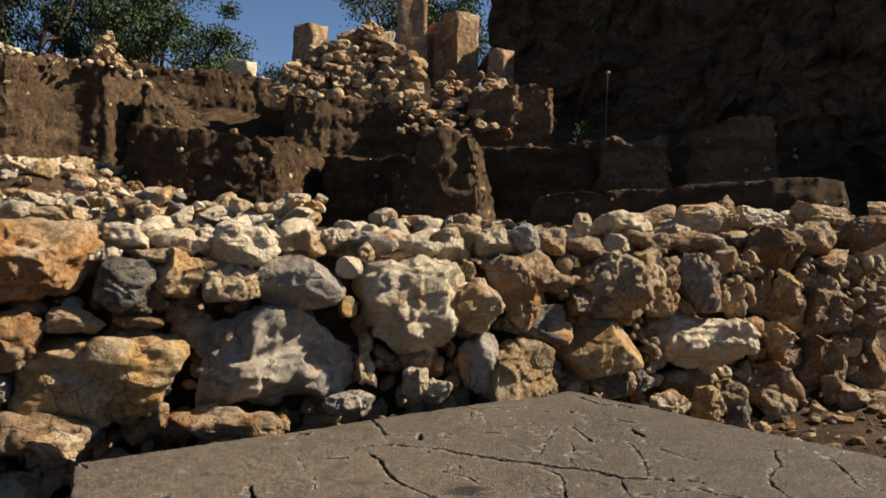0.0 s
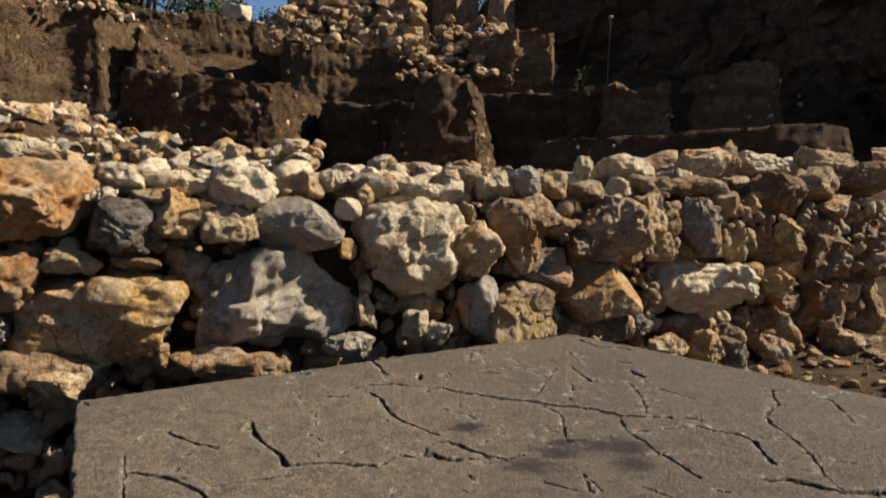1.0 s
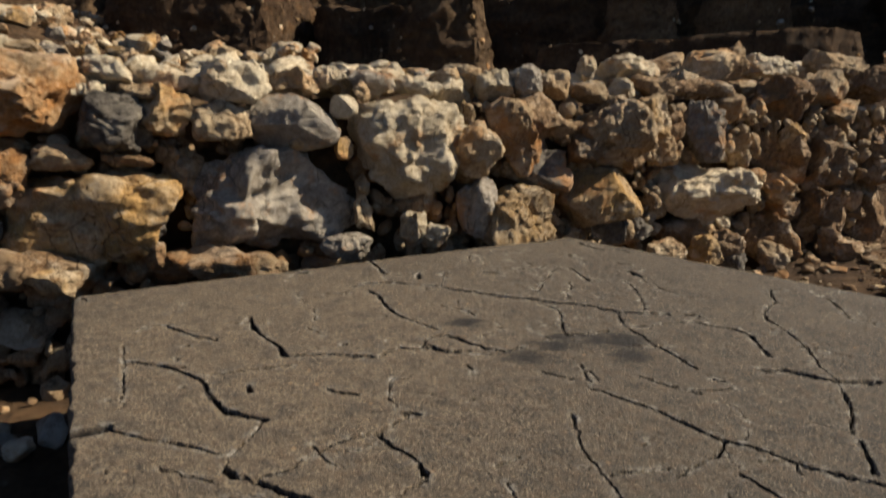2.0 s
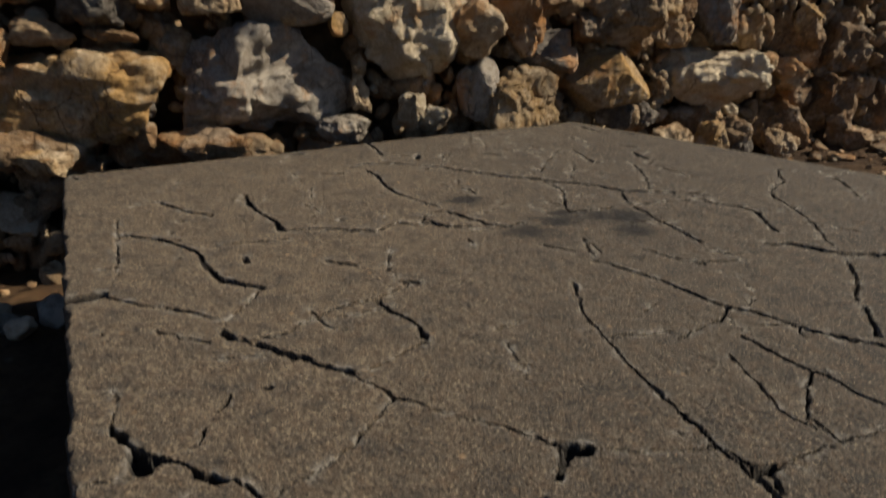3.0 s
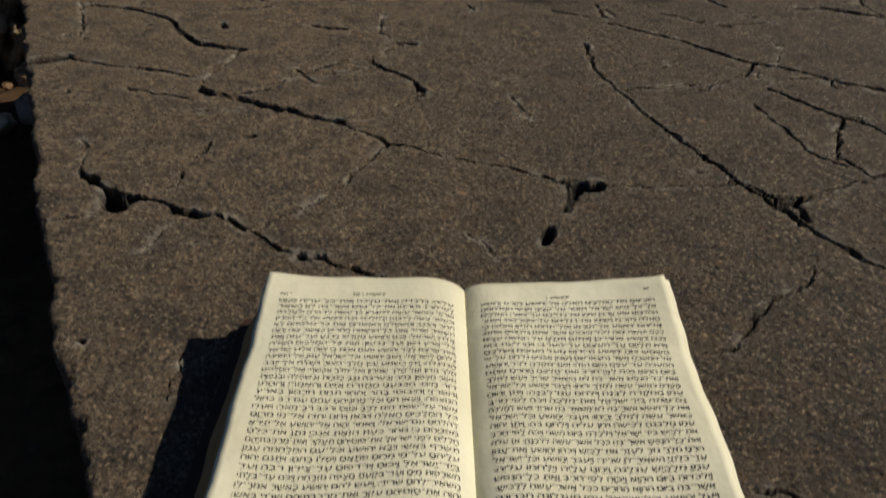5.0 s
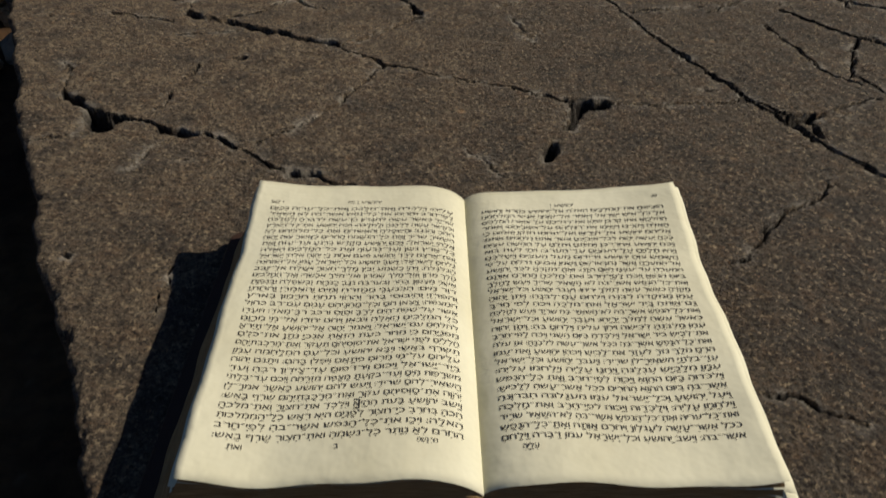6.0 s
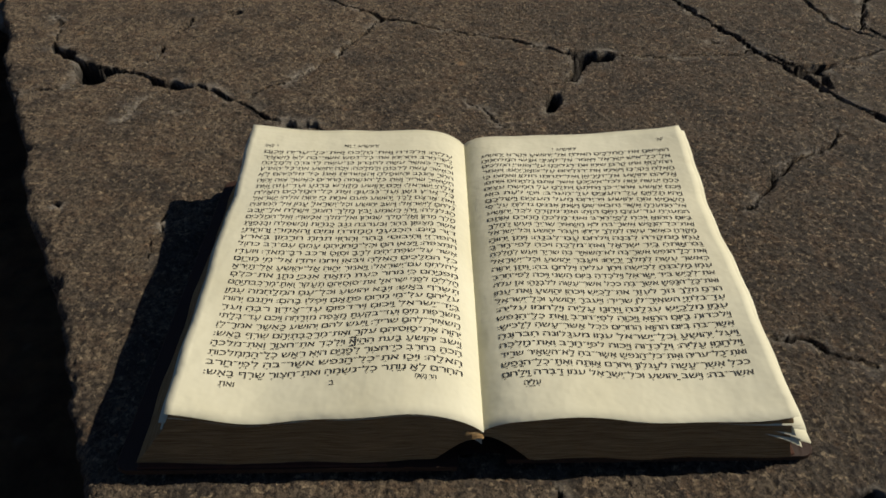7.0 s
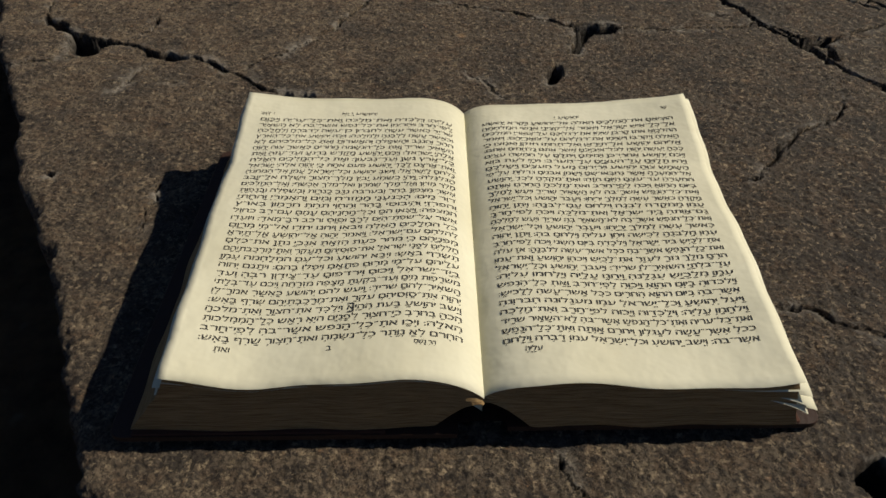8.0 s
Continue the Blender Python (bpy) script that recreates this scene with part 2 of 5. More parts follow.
def rock_mesh(name, seed, sub=3, cuts=14, rough=1.0, material=None, size=(1.0, 1.0, 1.0)):
    """An angular broken stone: a rounded block split by random planes, with scarps, hollows and grain; it fills the box of that size."""
    r = np.random.RandomState(seed)
    ball, tris = unit_ball(sub)
    k = r.uniform(2.2, 3.2)
    size = np.array(size)
    p = ball / (np.abs(ball) ** k).sum(1, keepdims=True) ** (1 / k) * size / 2
    mean = float(size.mean())
    for _ in range(cuts):
        n = r.normal(size=3)
        n /= np.linalg.norm(n)
        along = p @ n
        over = np.clip(along - along.max() * r.uniform(0.58, 0.92), 0, None)
        p = p - n * over[:, None]
    q = p / mean + r.uniform(0, 40, 3)
    big = fbm3(q * 1.7, seed, 3)
    scarp = np.tanh(11.0 * vnoise3(q * 2.4 + 9, seed + 3)) + 0.7 * np.tanh(12.0 * vnoise3(q * 4.6 + 4, seed + 4)) + 0.35 * np.tanh(12.0 * vnoise3(q * 9.5 + 7, seed + 8))
    crease = np.abs(vnoise3(q * 3.2 + 2, seed + 5))
    crease = -np.clip(0.16 - crease, 0, 1) / 0.16
    grain = fbm3(q * 8.0, seed + 6, 3, 0.6)
    out = ball * mean * rough
    p = p + out * (0.070 * big + 0.027 * scarp + 0.030 * crease + 0.020 * grain)[:, None]
    lo, hi = p.min(0), p.max(0)
    p = ((p - lo) / (hi - lo) - 0.5) * size
    me = bpy.data.meshes.new(name)
    me.vertices.add(len(p))
    me.vertices.foreach_set("co", p.astype(np.float32).ravel())
    me.loops.add(tris.size)
    me.loops.foreach_set("vertex_index", tris.ravel().astype(np.int32))
    me.polygons.add(len(tris))
    me.polygons.foreach_set("loop_start", np.arange(0, tris.size, 3, dtype=np.int32))
    me.polygons.foreach_set("use_smooth", np.ones(len(tris), bool))
    me.update(calc_edges=True)
    if material:
        me.materials.append(material)
    return me


SMALL = {}


def small_rock(kind, i, sub=3):
    key = (kind, i % 7, sub)
    if key not in SMALL:
        SMALL[key] = rock_mesh("stone", 900 + (i % 7) * 31 + len(kind) * 7, sub, 16, 0.7, STONE[kind])
        if sub <= 3:
            SMALL[key].polygons.foreach_set("use_smooth", [False] * len(SMALL[key].polygons))
    return SMALL[key]


def stone(parent, x, y, z, w, d, h, kind, i, sub=3, rng=random):
    ob = new("stone", small_rock(kind, i, sub))
    ob.matrix_world = pose(x, y, z, rng.uniform(-25, 25), rng.uniform(-25, 25), rng.uniform(0, 360)) @ Matrix.Diagonal((w, d, h, 1))
    ob.parent = parent
    return ob


def pick_kind(rng, pale=0.3):
    r = rng.random()
    if pale <= 0.12:
        return rng.choice(("brown", "brown", "tan", "ochre", "brown", "tan"))
    if r < pale:
        return "white"
    return rng.choice(("tan", "tan", "tan", "ochre", "ochre", "brown", "grey"))


def ground_height(x, y):
    """The dug ground: a pit round the slab, then terraces that climb away from it."""
    x, y = np.clip(x, -60, 60), np.clip(y, -60, 60)
    z = -0.42 + 0.0 * x
    z = z + 0.17 / (1 + np.exp(-(x - 1.25) * 6)) * (1 / (1 + np.exp(-(y - 2.0) * 6)))
    back = 1 / (1 + np.exp(-(y - wall_y(x) - 0.5) * 9))
    z = z * (1 - back) + back * (0.44 + 0.02 * np.clip(y - 3, 0, 4))
    right = 1 / (1 + np.exp(-(x - 0.9) * 4)) / (1 + np.exp(-(y - 4.2) * 5))
    z = z + right * 0.12
    z = z + 0.75 / (1 + np.exp(-(y - 8.4) * 5)) + 0.65 / (1 + np.exp(-(y - 9.8) * 5))
    z = z - 0.30 * np.exp(-((x + 0.75) / 0.45) ** 2) * np.exp(-((y - 5.8) / 1.0) ** 2)
    z = z + 0.55 * np.clip((-2.7 - x) / 1.0, 0, 1.0) / (1 + np.exp(-(y - 5.4) * 4))
    far = np.clip((np.hypot(x, y - 5) - 13) / 12, 0, 1)
    z = z * (1 - far) + far * 2.0
    return z + 0.10 * (fbm(x * 1.7 + 40, y * 1.7 + 40, 3, 4) - 0.5) + 0.03 * (fbm(x * 9 + 40, y * 9 + 40, 5, 3) - 0.5)


WALL_X = np.array([-2.6, -1.5, -1.0, -0.5, 0.25, 0.6, 1.1, 1.6, 2.6])
WALL_Y = np.array([1.50, 1.96, 2.19, 2.42, 2.80, 2.99, 3.40, 3.75, 4.2])


def wall_y(x):
    return np.interp(x, WALL_X, WALL_Y)


# ---- ground ----
def build_ground():
    def axis(fine_lo, fine_hi, step, far):
        inner = list(np.arange(fine_lo, fine_hi, step))
        outer, s = [], step
        at = fine_hi
        while at < far:
            outer.append(at)
            s *= 1.22
            at += s
        return outer, inner

    up, mid = axis(-5.5, 5.5, 0.07, 900)
    xs = np.array([-u for u in reversed(up)] + mid + up)
    up, mid = axis(-1.0, 12.0, 0.07, 900)
    ys = np.array([11.0 - u for u in reversed(up)] + mid + up)
    gx, gy = np.meshgrid(xs, ys)
    gz = ground_height(gx, gy)
    w, h = len(xs), len(ys)
    verts = np.stack([gx.ravel(), gy.ravel(), gz.ravel()], 1)
    faces = [(j * w + i, j * w + i + 1, (j + 1) * w + i + 1, (j + 1) * w + i) for j in range(h - 1) for i in range(w - 1)]
    ob = link_mesh("ground", verts, faces, EARTH)
    tagged(ob, "dry brown excavated earth ground", "ground", kind="structure")


build_ground()


# ---- the cracked basalt slab ----
SLAB = [(-0.960, 1.845), (0.451, 2.860), (1.271, 2.190), (2.2, 1.43), (1.3, -0.2), (0.25, -0.25), (-0.061, 0.328), (-0.084, 0.368),
        (-0.174, 0.509), (-0.315, 0.736), (-0.357, 0.808), (-0.583, 1.192)]
CRACKS = []


def crack(width, way):
    CRACKS.append((width, way, False))


def hollow(width, way):
    CRACKS.append((width, way, True))


crack(0.0060, [(-0.296, 2.44), (-0.251, 2.339), (-0.218, 2.265), (-0.192, 2.195)])
crack(0.0025, [(-0.192, 2.195), (-0.14, 2.184), (-0.091, 2.209), (-0.084, 2.175)])
crack(0.0030, [(-0.192, 2.195), (-0.186, 2.115)])
crack(0.0050, [(-0.254, 2.051), (-0.228, 2.087), (-0.164, 2.107), (-0.08, 2.092), (-0.006, 2.086)])
crack(0.0060, [(-0.014, 2.227), (-0.006, 2.157), (-0.006, 2.086)])
crack(0.0080, [(-0.006, 2.086), (0.019, 2.068), (0.068, 2.05), (0.132, 2.038), (0.194, 2.022), (0.256, 2.006), (0.315, 1.986), (0.353, 1.982)])
crack(0.0070, [(0.353, 1.982), (0.397, 1.974), (0.431, 1.951), (0.471, 1.926), (0.538, 1.93), (0.589, 1.933)])
crack(0.0070, [(-0.209, 2.022), (-0.17, 1.973), (-0.155, 1.919), (-0.133, 1.869), (-0.098, 1.823), (-0.051, 1.778), (0, 1.736)])
crack(0.0080, [(-0.459, 1.753), (-0.442, 1.71), (-0.405, 1.65), (-0.372, 1.608), (-0.335, 1.571), (-0.313, 1.529), (-0.303, 1.521)])
crack(0.0060, [(-0.303, 1.521), (-0.27, 1.534), (-0.236, 1.547), (-0.187, 1.547), (-0.15, 1.539), (-0.113, 1.538)])
crack(0.0040, [(-0.113, 1.538), (-0.094, 1.578), (-0.073, 1.605), (-0.034, 1.598)])
crack(0.0050, [(-0.029, 1.608), (-0.02, 1.657), (0.003, 1.693), (0.029, 1.697)])
crack(0.0080, [(0.029, 1.697), (0.05, 1.682), (0.076, 1.652), (0.108, 1.63), (0.121, 1.61)])
crack(0.0060, [(-0.034, 1.598), (-0.005, 1.626), (0.015, 1.597), (0.04, 1.591), (0.083, 1.599)])
crack(0.0040, [(-0.658, 1.664), (-0.634, 1.671), (-0.585, 1.638), (-0.532, 1.605), (-0.481, 1.591)])
crack(0.0025, [(-0.68, 1.627), (-0.658, 1.664)])
crack(0.0030, [(-0.953, 1.821), (-0.924, 1.83), (-0.901, 1.811)])
crack(0.0020, [(-0.426, 1.403), (-0.381, 1.434), (-0.331, 1.458), (-0.279, 1.477)])
crack(0.0040, [(-0.464, 2.274), (-0.44, 2.183)])
crack(0.0030, [(-0.458, 2.066), (-0.457, 2.133), (-0.45, 2.175)])
crack(0.0050, [(0.02, 2.625), (0.048, 2.556), (0.073, 2.52)])
crack(0.0025, [(0.073, 2.52), (0.158, 2.557), (0.259, 2.581)])
crack(0.0030, [(0.063, 2.496), (0.065, 2.387)])
crack(0.0060, [(0.393, 2.369), (0.418, 2.289), (0.44, 2.221), (0.459, 2.235)])
crack(0.0070, [(0.507, 2.248), (0.54, 2.241), (0.551, 2.208), (0.558, 2.127), (0.56, 2.076), (0.551, 2.003), (0.541, 1.944)])
crack(0.0070, [(0.474, 2.769), (0.533, 2.674), (0.604, 2.669), (0.647, 2.626)])
crack(0.0040, [(0.558, 2.476), (0.616, 2.436)])
crack(0.0030, [(0.371, 2.194), (0.372, 2.128), (0.342, 2.087)])
crack(0.0030, [(0.349, 2.073), (0.351, 2.024), (0.364, 1.988)])
crack(0.0025, [(0.235, 2.047), (0.27, 2.087), (0.296, 2.2), (0.347, 2.362)])
crack(0.0060, [(0.269, 1.98), (0.302, 1.934), (0.316, 1.893), (0.309, 1.823), (0.305, 1.766), (0.311, 1.735)])
crack(0.0040, [(0.311, 1.735), (0.357, 1.751), (0.414, 1.773)])
crack(0.0080, [(0.471, 1.926), (0.46, 1.882), (0.462, 1.823), (0.476, 1.78), (0.495, 1.743), (0.499, 1.703), (0.521, 1.664), (0.541, 1.623), (0.548, 1.586), (0.564, 1.56)])
crack(0.0040, [(0.641, 1.935), (0.674, 1.922)])
crack(0.0090, [(0.654, 1.879), (0.68, 1.851), (0.741, 1.828), (0.759, 1.786), (0.753, 1.701), (0.753, 1.654)])
crack(0.0050, [(1.105, 2.186), (1.103, 2.115), (1.087, 2.006), (1.076, 1.941)])
crack(0.0025, [(0.475, 1.806), (0.568, 1.848), (0.654, 1.879)])
crack(0.0050, [(0.235, 1.504), (0.262, 1.486), (0.294, 1.469)])
crack(0.0040, [(0.079, 1.518), (0.091, 1.487), (0.089, 1.461)])
crack(0.0040, [(0.114, 1.625), (0.164, 1.609), (0.197, 1.641)])
crack(0.0030, [(0.582, 1.507), (0.6, 1.494)])
crack(0.0060, [(0.969, 2.213), (0.935, 2.085), (0.87, 1.992), (0.847, 1.912)])
crack(0.0060, [(0.847, 1.912), (0.861, 1.843), (0.861, 1.716), (0.843, 1.62), (0.842, 1.552), (0.829, 1.489), (0.803, 1.402), (0.756, 1.298)])
crack(0.0090, [(0.756, 1.275), (0.737, 1.211), (0.721, 1.161)])
crack(0.0080, [(0.705, 1.569), (0.754, 1.575), (0.8, 1.547), (0.835, 1.526), (0.924, 1.531)])
crack(0.0060, [(0.317, 1.554), (0.32, 1.489), (0.327, 1.459)])
crack(0.0060, [(0.323, 1.429), (0.338, 1.422), (0.37, 1.392), (0.432, 1.346), (0.477, 1.29), (0.518, 1.239), (0.553, 1.232)])
crack(0.0070, [(0.553, 1.232), (0.598, 1.186), (0.612, 1.178), (0.667, 1.147), (0.716, 1.13), (0.768, 1.118)])
crack(0.0050, [(0.603, 1.177), (0.605, 1.149)])
crack(0.0050, [(0.429, 1.502), (0.456, 1.474), (0.49, 1.454)])
crack(0.0030, [(0.554, 1.4), (0.583, 1.376), (0.586, 1.326), (0.582, 1.302), (0.552, 1.243)])
crack(0.0030, [(0.508, 1.207), (0.507, 1.177)])
crack(0.0070, [(0.507, 1.139), (0.53, 1.098), (0.551, 1.067), (0.565, 1.045), (0.591, 1.018), (0.601, 0.991), (0.627, 0.961)])
crack(0.0040, [(0.468, 1.083), (0.471, 1.044), (0.479, 1.001), (0.485, 0.967), (0.485, 0.929), (0.498, 0.918), (0.515, 0.902)])
crack(0.0040, [(0.549, 1.007), (0.524, 0.951), (0.512, 0.92)])
crack(0.0040, [(0.549, 1.007), (0.574, 1.039), (0.59, 1.04)])
crack(0.0060, [(0.519, 0.92), (0.527, 0.892), (0.533, 0.876)])
crack(0.0040, [(0.533, 0.876), (0.565, 0.89), (0.601, 0.91)])
crack(0.0040, [(0.407, 0.834), (0.424, 0.811), (0.449, 0.828), (0.483, 0.851), (0.523, 0.87)])
crack(0.0060, [(0.424, 0.811), (0.428, 0.776)])
crack(0.0060, [(0.271, 1.315), (0.273, 1.245), (0.272, 1.192), (0.289, 1.135), (0.3, 1.1), (0.314, 1.044), (0.333, 0.987)])
crack(0.0060, [(0.333, 0.987), (0.351, 0.935), (0.368, 0.895), (0.378, 0.862), (0.398, 0.843), (0.415, 0.813)])
crack(0.0025, [(0.307, 1.115), (0.348, 1.132), (0.393, 1.14)])
crack(0.0040, [(0.149, 1.08), (0.159, 1.029)])
crack(0.0025, [(0.174, 1.012), (0.168, 0.985)])
crack(0.0040, [(0.062, 0.899), (0.095, 0.887), (0.135, 0.874), (0.162, 0.861), (0.187, 0.845), (0.205, 0.837)])
crack(0.0025, [(0.238, 0.839), (0.283, 0.841), (0.335, 0.846), (0.376, 0.857)])
crack(0.0025, [(-0.667, 1.536), (-0.622, 1.453), (-0.588, 1.378), (-0.522, 1.25)])
crack(0.0060, [(-0.622, 1.453), (-0.558, 1.445), (-0.504, 1.425), (-0.436, 1.382), (-0.415, 1.355), (-0.371, 1.292), (-0.339, 1.258), (-0.3, 1.246), (-0.261, 1.231)])
crack(0.0040, [(-0.262, 1.22), (-0.27, 1.154), (-0.283, 1.113), (-0.275, 1.076)])
crack(0.0060, [(-0.275, 1.076), (-0.255, 1.056), (-0.228, 1.051), (-0.2, 1.038), (-0.153, 1.016), (-0.109, 0.994), (-0.067, 0.979)])
crack(0.0040, [(-0.067, 0.979), (-0.032, 0.951), (-0.002, 0.925), (0.03, 0.915), (0.062, 0.899)])
crack(0.0040, [(-0.221, 1.056), (-0.186, 1.077), (-0.148, 1.137), (-0.119, 1.17), (-0.087, 1.195), (-0.065, 1.208), (-0.045, 1.232), (-0.02, 1.27)])
crack(0.0060, [(-0.065, 1.204), (-0.037, 1.169), (-0.007, 1.142), (0.013, 1.116), (0.025, 1.084)])
crack(0.0025, [(-0.059, 0.977), (-0.025, 1.01), (0.003, 1.045), (0.025, 1.072)])
crack(0.0035, [(-0.001, 0.921), (-0.02, 0.871), (-0.035, 0.836), (-0.049, 0.809)])
crack(0.0030, [(-0.049, 0.809), (-0.068, 0.778), (-0.088, 0.758), (-0.099, 0.735)])
crack(0.0080, [(-0.325, 0.837), (-0.294, 0.808), (-0.266, 0.79), (-0.238, 0.784)])
crack(0.0070, [(-0.238, 0.784), (-0.202, 0.771), (-0.179, 0.759), (-0.146, 0.753), (-0.116, 0.734)])
crack(0.0045, [(-0.307, 0.731), (-0.285, 0.74), (-0.26, 0.75)])
crack(0.0025, [(-0.357, 0.907), (-0.335, 0.871), (-0.325, 0.837)])
crack(0.0050, [(-0.207, 0.915), (-0.209, 0.889), (-0.212, 0.877)])
crack(0.0040, [(-0.216, 0.842), (-0.21, 0.81), (-0.218, 0.804)])
crack(0.0025, [(-0.499, 1.171), (-0.431, 1.147), (-0.371, 1.133), (-0.333, 1.127), (-0.296, 1.111)])
crack(0.0040, [(-0.184, 1.368), (-0.156, 1.358), (-0.122, 1.348)])
crack(0.0030, [(-0.069, 1.426), (-0.064, 1.341), (-0.044, 1.304)])
crack(0.0030, [(0.341, 1.476), (0.317, 1.554)])
crack(0.0030, [(0.405, 1.12), (0.483, 1.184), (0.518, 1.239)])
hollow(0.0140, [(-0.087, 2.21), (-0.082, 2.164)])
hollow(0.0120, [(-0.315, 1.972), (-0.266, 1.984)])
hollow(0.0100, [(-0.45, 2.175), (-0.424, 2.173)])
hollow(0.0140, [(0.117, 2.258), (0.152, 2.257)])
hollow(0.0160, [(0.583, 2.364), (0.606, 2.304)])
hollow(0.0100, [(0.133, 1.124), (0.164, 1.15)])
hollow(0.0120, [(-0.031, 1.281), (-0.002, 1.28)])
hollow(0.0090, [(-0.176, 0.931), (-0.165, 0.932)])
hollow(0.0340, [(-0.551, 1.155), (-0.516, 1.176)])
hollow(0.0100, [(0.517, 1.434), (0.532, 1.43)])
hollow(0.0140, [(0.414, 0.811), (0.437, 0.822)])
hollow(0.0090, [(-0.336, 1.365), (-0.324, 1.341)])
crack(0.004, [(0.407, 0.705), (0.389, 0.681), (0.344, 0.648), (0.324, 0.62), (0.302, 0.593), (0.288, 0.584)])
crack(0.0035, [(0.277, 0.463), (0.292, 0.46), (0.327, 0.441)])
crack(0.003, [(0.145, 0.361), (0.152, 0.35), (0.16, 0.339)])
crack(0.002, [(-0.113, 0.562), (-0.111, 0.536), (-0.109, 0.515)])
hollow(0.024, [(-0.274, 0.791), (-0.253, 0.765)])
hollow(0.018, [(-0.256, 0.774), (-0.247, 0.775)])
hollow(0.014, [(-0.253, 0.777), (-0.239, 0.781)])
hollow(0.014, [(-0.188, 0.762), (-0.163, 0.751)])
hollow(0.01, [(-0.055, 0.692), (-0.035, 0.689)])
hollow(0.01, [(0.196, 0.848), (0.234, 0.843)])
hollow(0.016, [(0.213, 0.833), (0.197, 0.815)])
hollow(0.024, [(0.205, 0.83), (0.221, 0.836)])
hollow(0.01, [(0.202, 0.813), (0.19, 0.782)])
hollow(0.013, [(0.176, 0.753), (0.168, 0.731)])
hollow(0.018, [(0.286, 0.357), (0.288, 0.346)])
crack(0.0065, [(0.379, 0.855), (0.397, 0.829), (0.408, 0.8), (0.425, 0.76), (0.439, 0.74), (0.458, 0.709), (0.48, 0.682)])
crack(0.004, [(-0.107, 0.73), (-0.086, 0.714), (-0.047, 0.693), (-0.023, 0.683), (0.005, 0.674), (0.044, 0.655)])
crack(0.0015, [(-0.198, 0.691), (-0.19, 0.728), (-0.169, 0.746)])


def scatter_marks():
    """Hairline cracks, pits and small chips all over the slab."""
    r = random.Random(77)
    for _ in range(55):
        x, y = r.uniform(-0.8, 1.3), r.uniform(0.7, 2.6)
        a, n = r.choice((-0.5, 0.4, 2.0)) + r.uniform(-0.3, 0.3), r.randrange(2, 5)
        way = [(x, y)]
        for _ in range(n):
            a += r.uniform(-0.35, 0.35)
            way.append((way[-1][0] + 0.022 * y ** 0.5 * math.cos(a), way[-1][1] + 0.022 * y ** 0.5 * math.sin(a)))
        crack(r.uniform(0.0010, 0.0022), way)
    for _ in range(70):
        x, y = r.uniform(-0.8, 1.3), r.uniform(0.5, 2.7)
        if -0.12 < x < 0.33 and y < 0.66:
            continue
        a, w = r.uniform(0, 3.1), r.uniform(0.003, 0.008)
        hollow(w, [(x, y), (x + w * r.uniform(0.5, 2.5) * math.cos(a), y + w * r.uniform(0.5, 2.5) * math.sin(a))])


scatter_marks()
SOOT = [(0.21, 1.58, 0.075), (0.31, 1.715, 0.06), (0.37, 1.72, 0.07), (0.44, 1.705, 0.08), (0.434, 1.611, 0.06), (0.274, 1.66, 0.06), (0.063, 1.795, 0.05)]


def segment_distance(px, py, a, b):
    ax, ay = a
    dx, dy = b[0] - ax, b[1] - ay
    t = np.clip(((px - ax) * dx + (py - ay) * dy) / (dx * dx + dy * dy + 1e-12), 0, 1)
    return np.hypot(px - ax - t * dx, py - ay - t * dy)


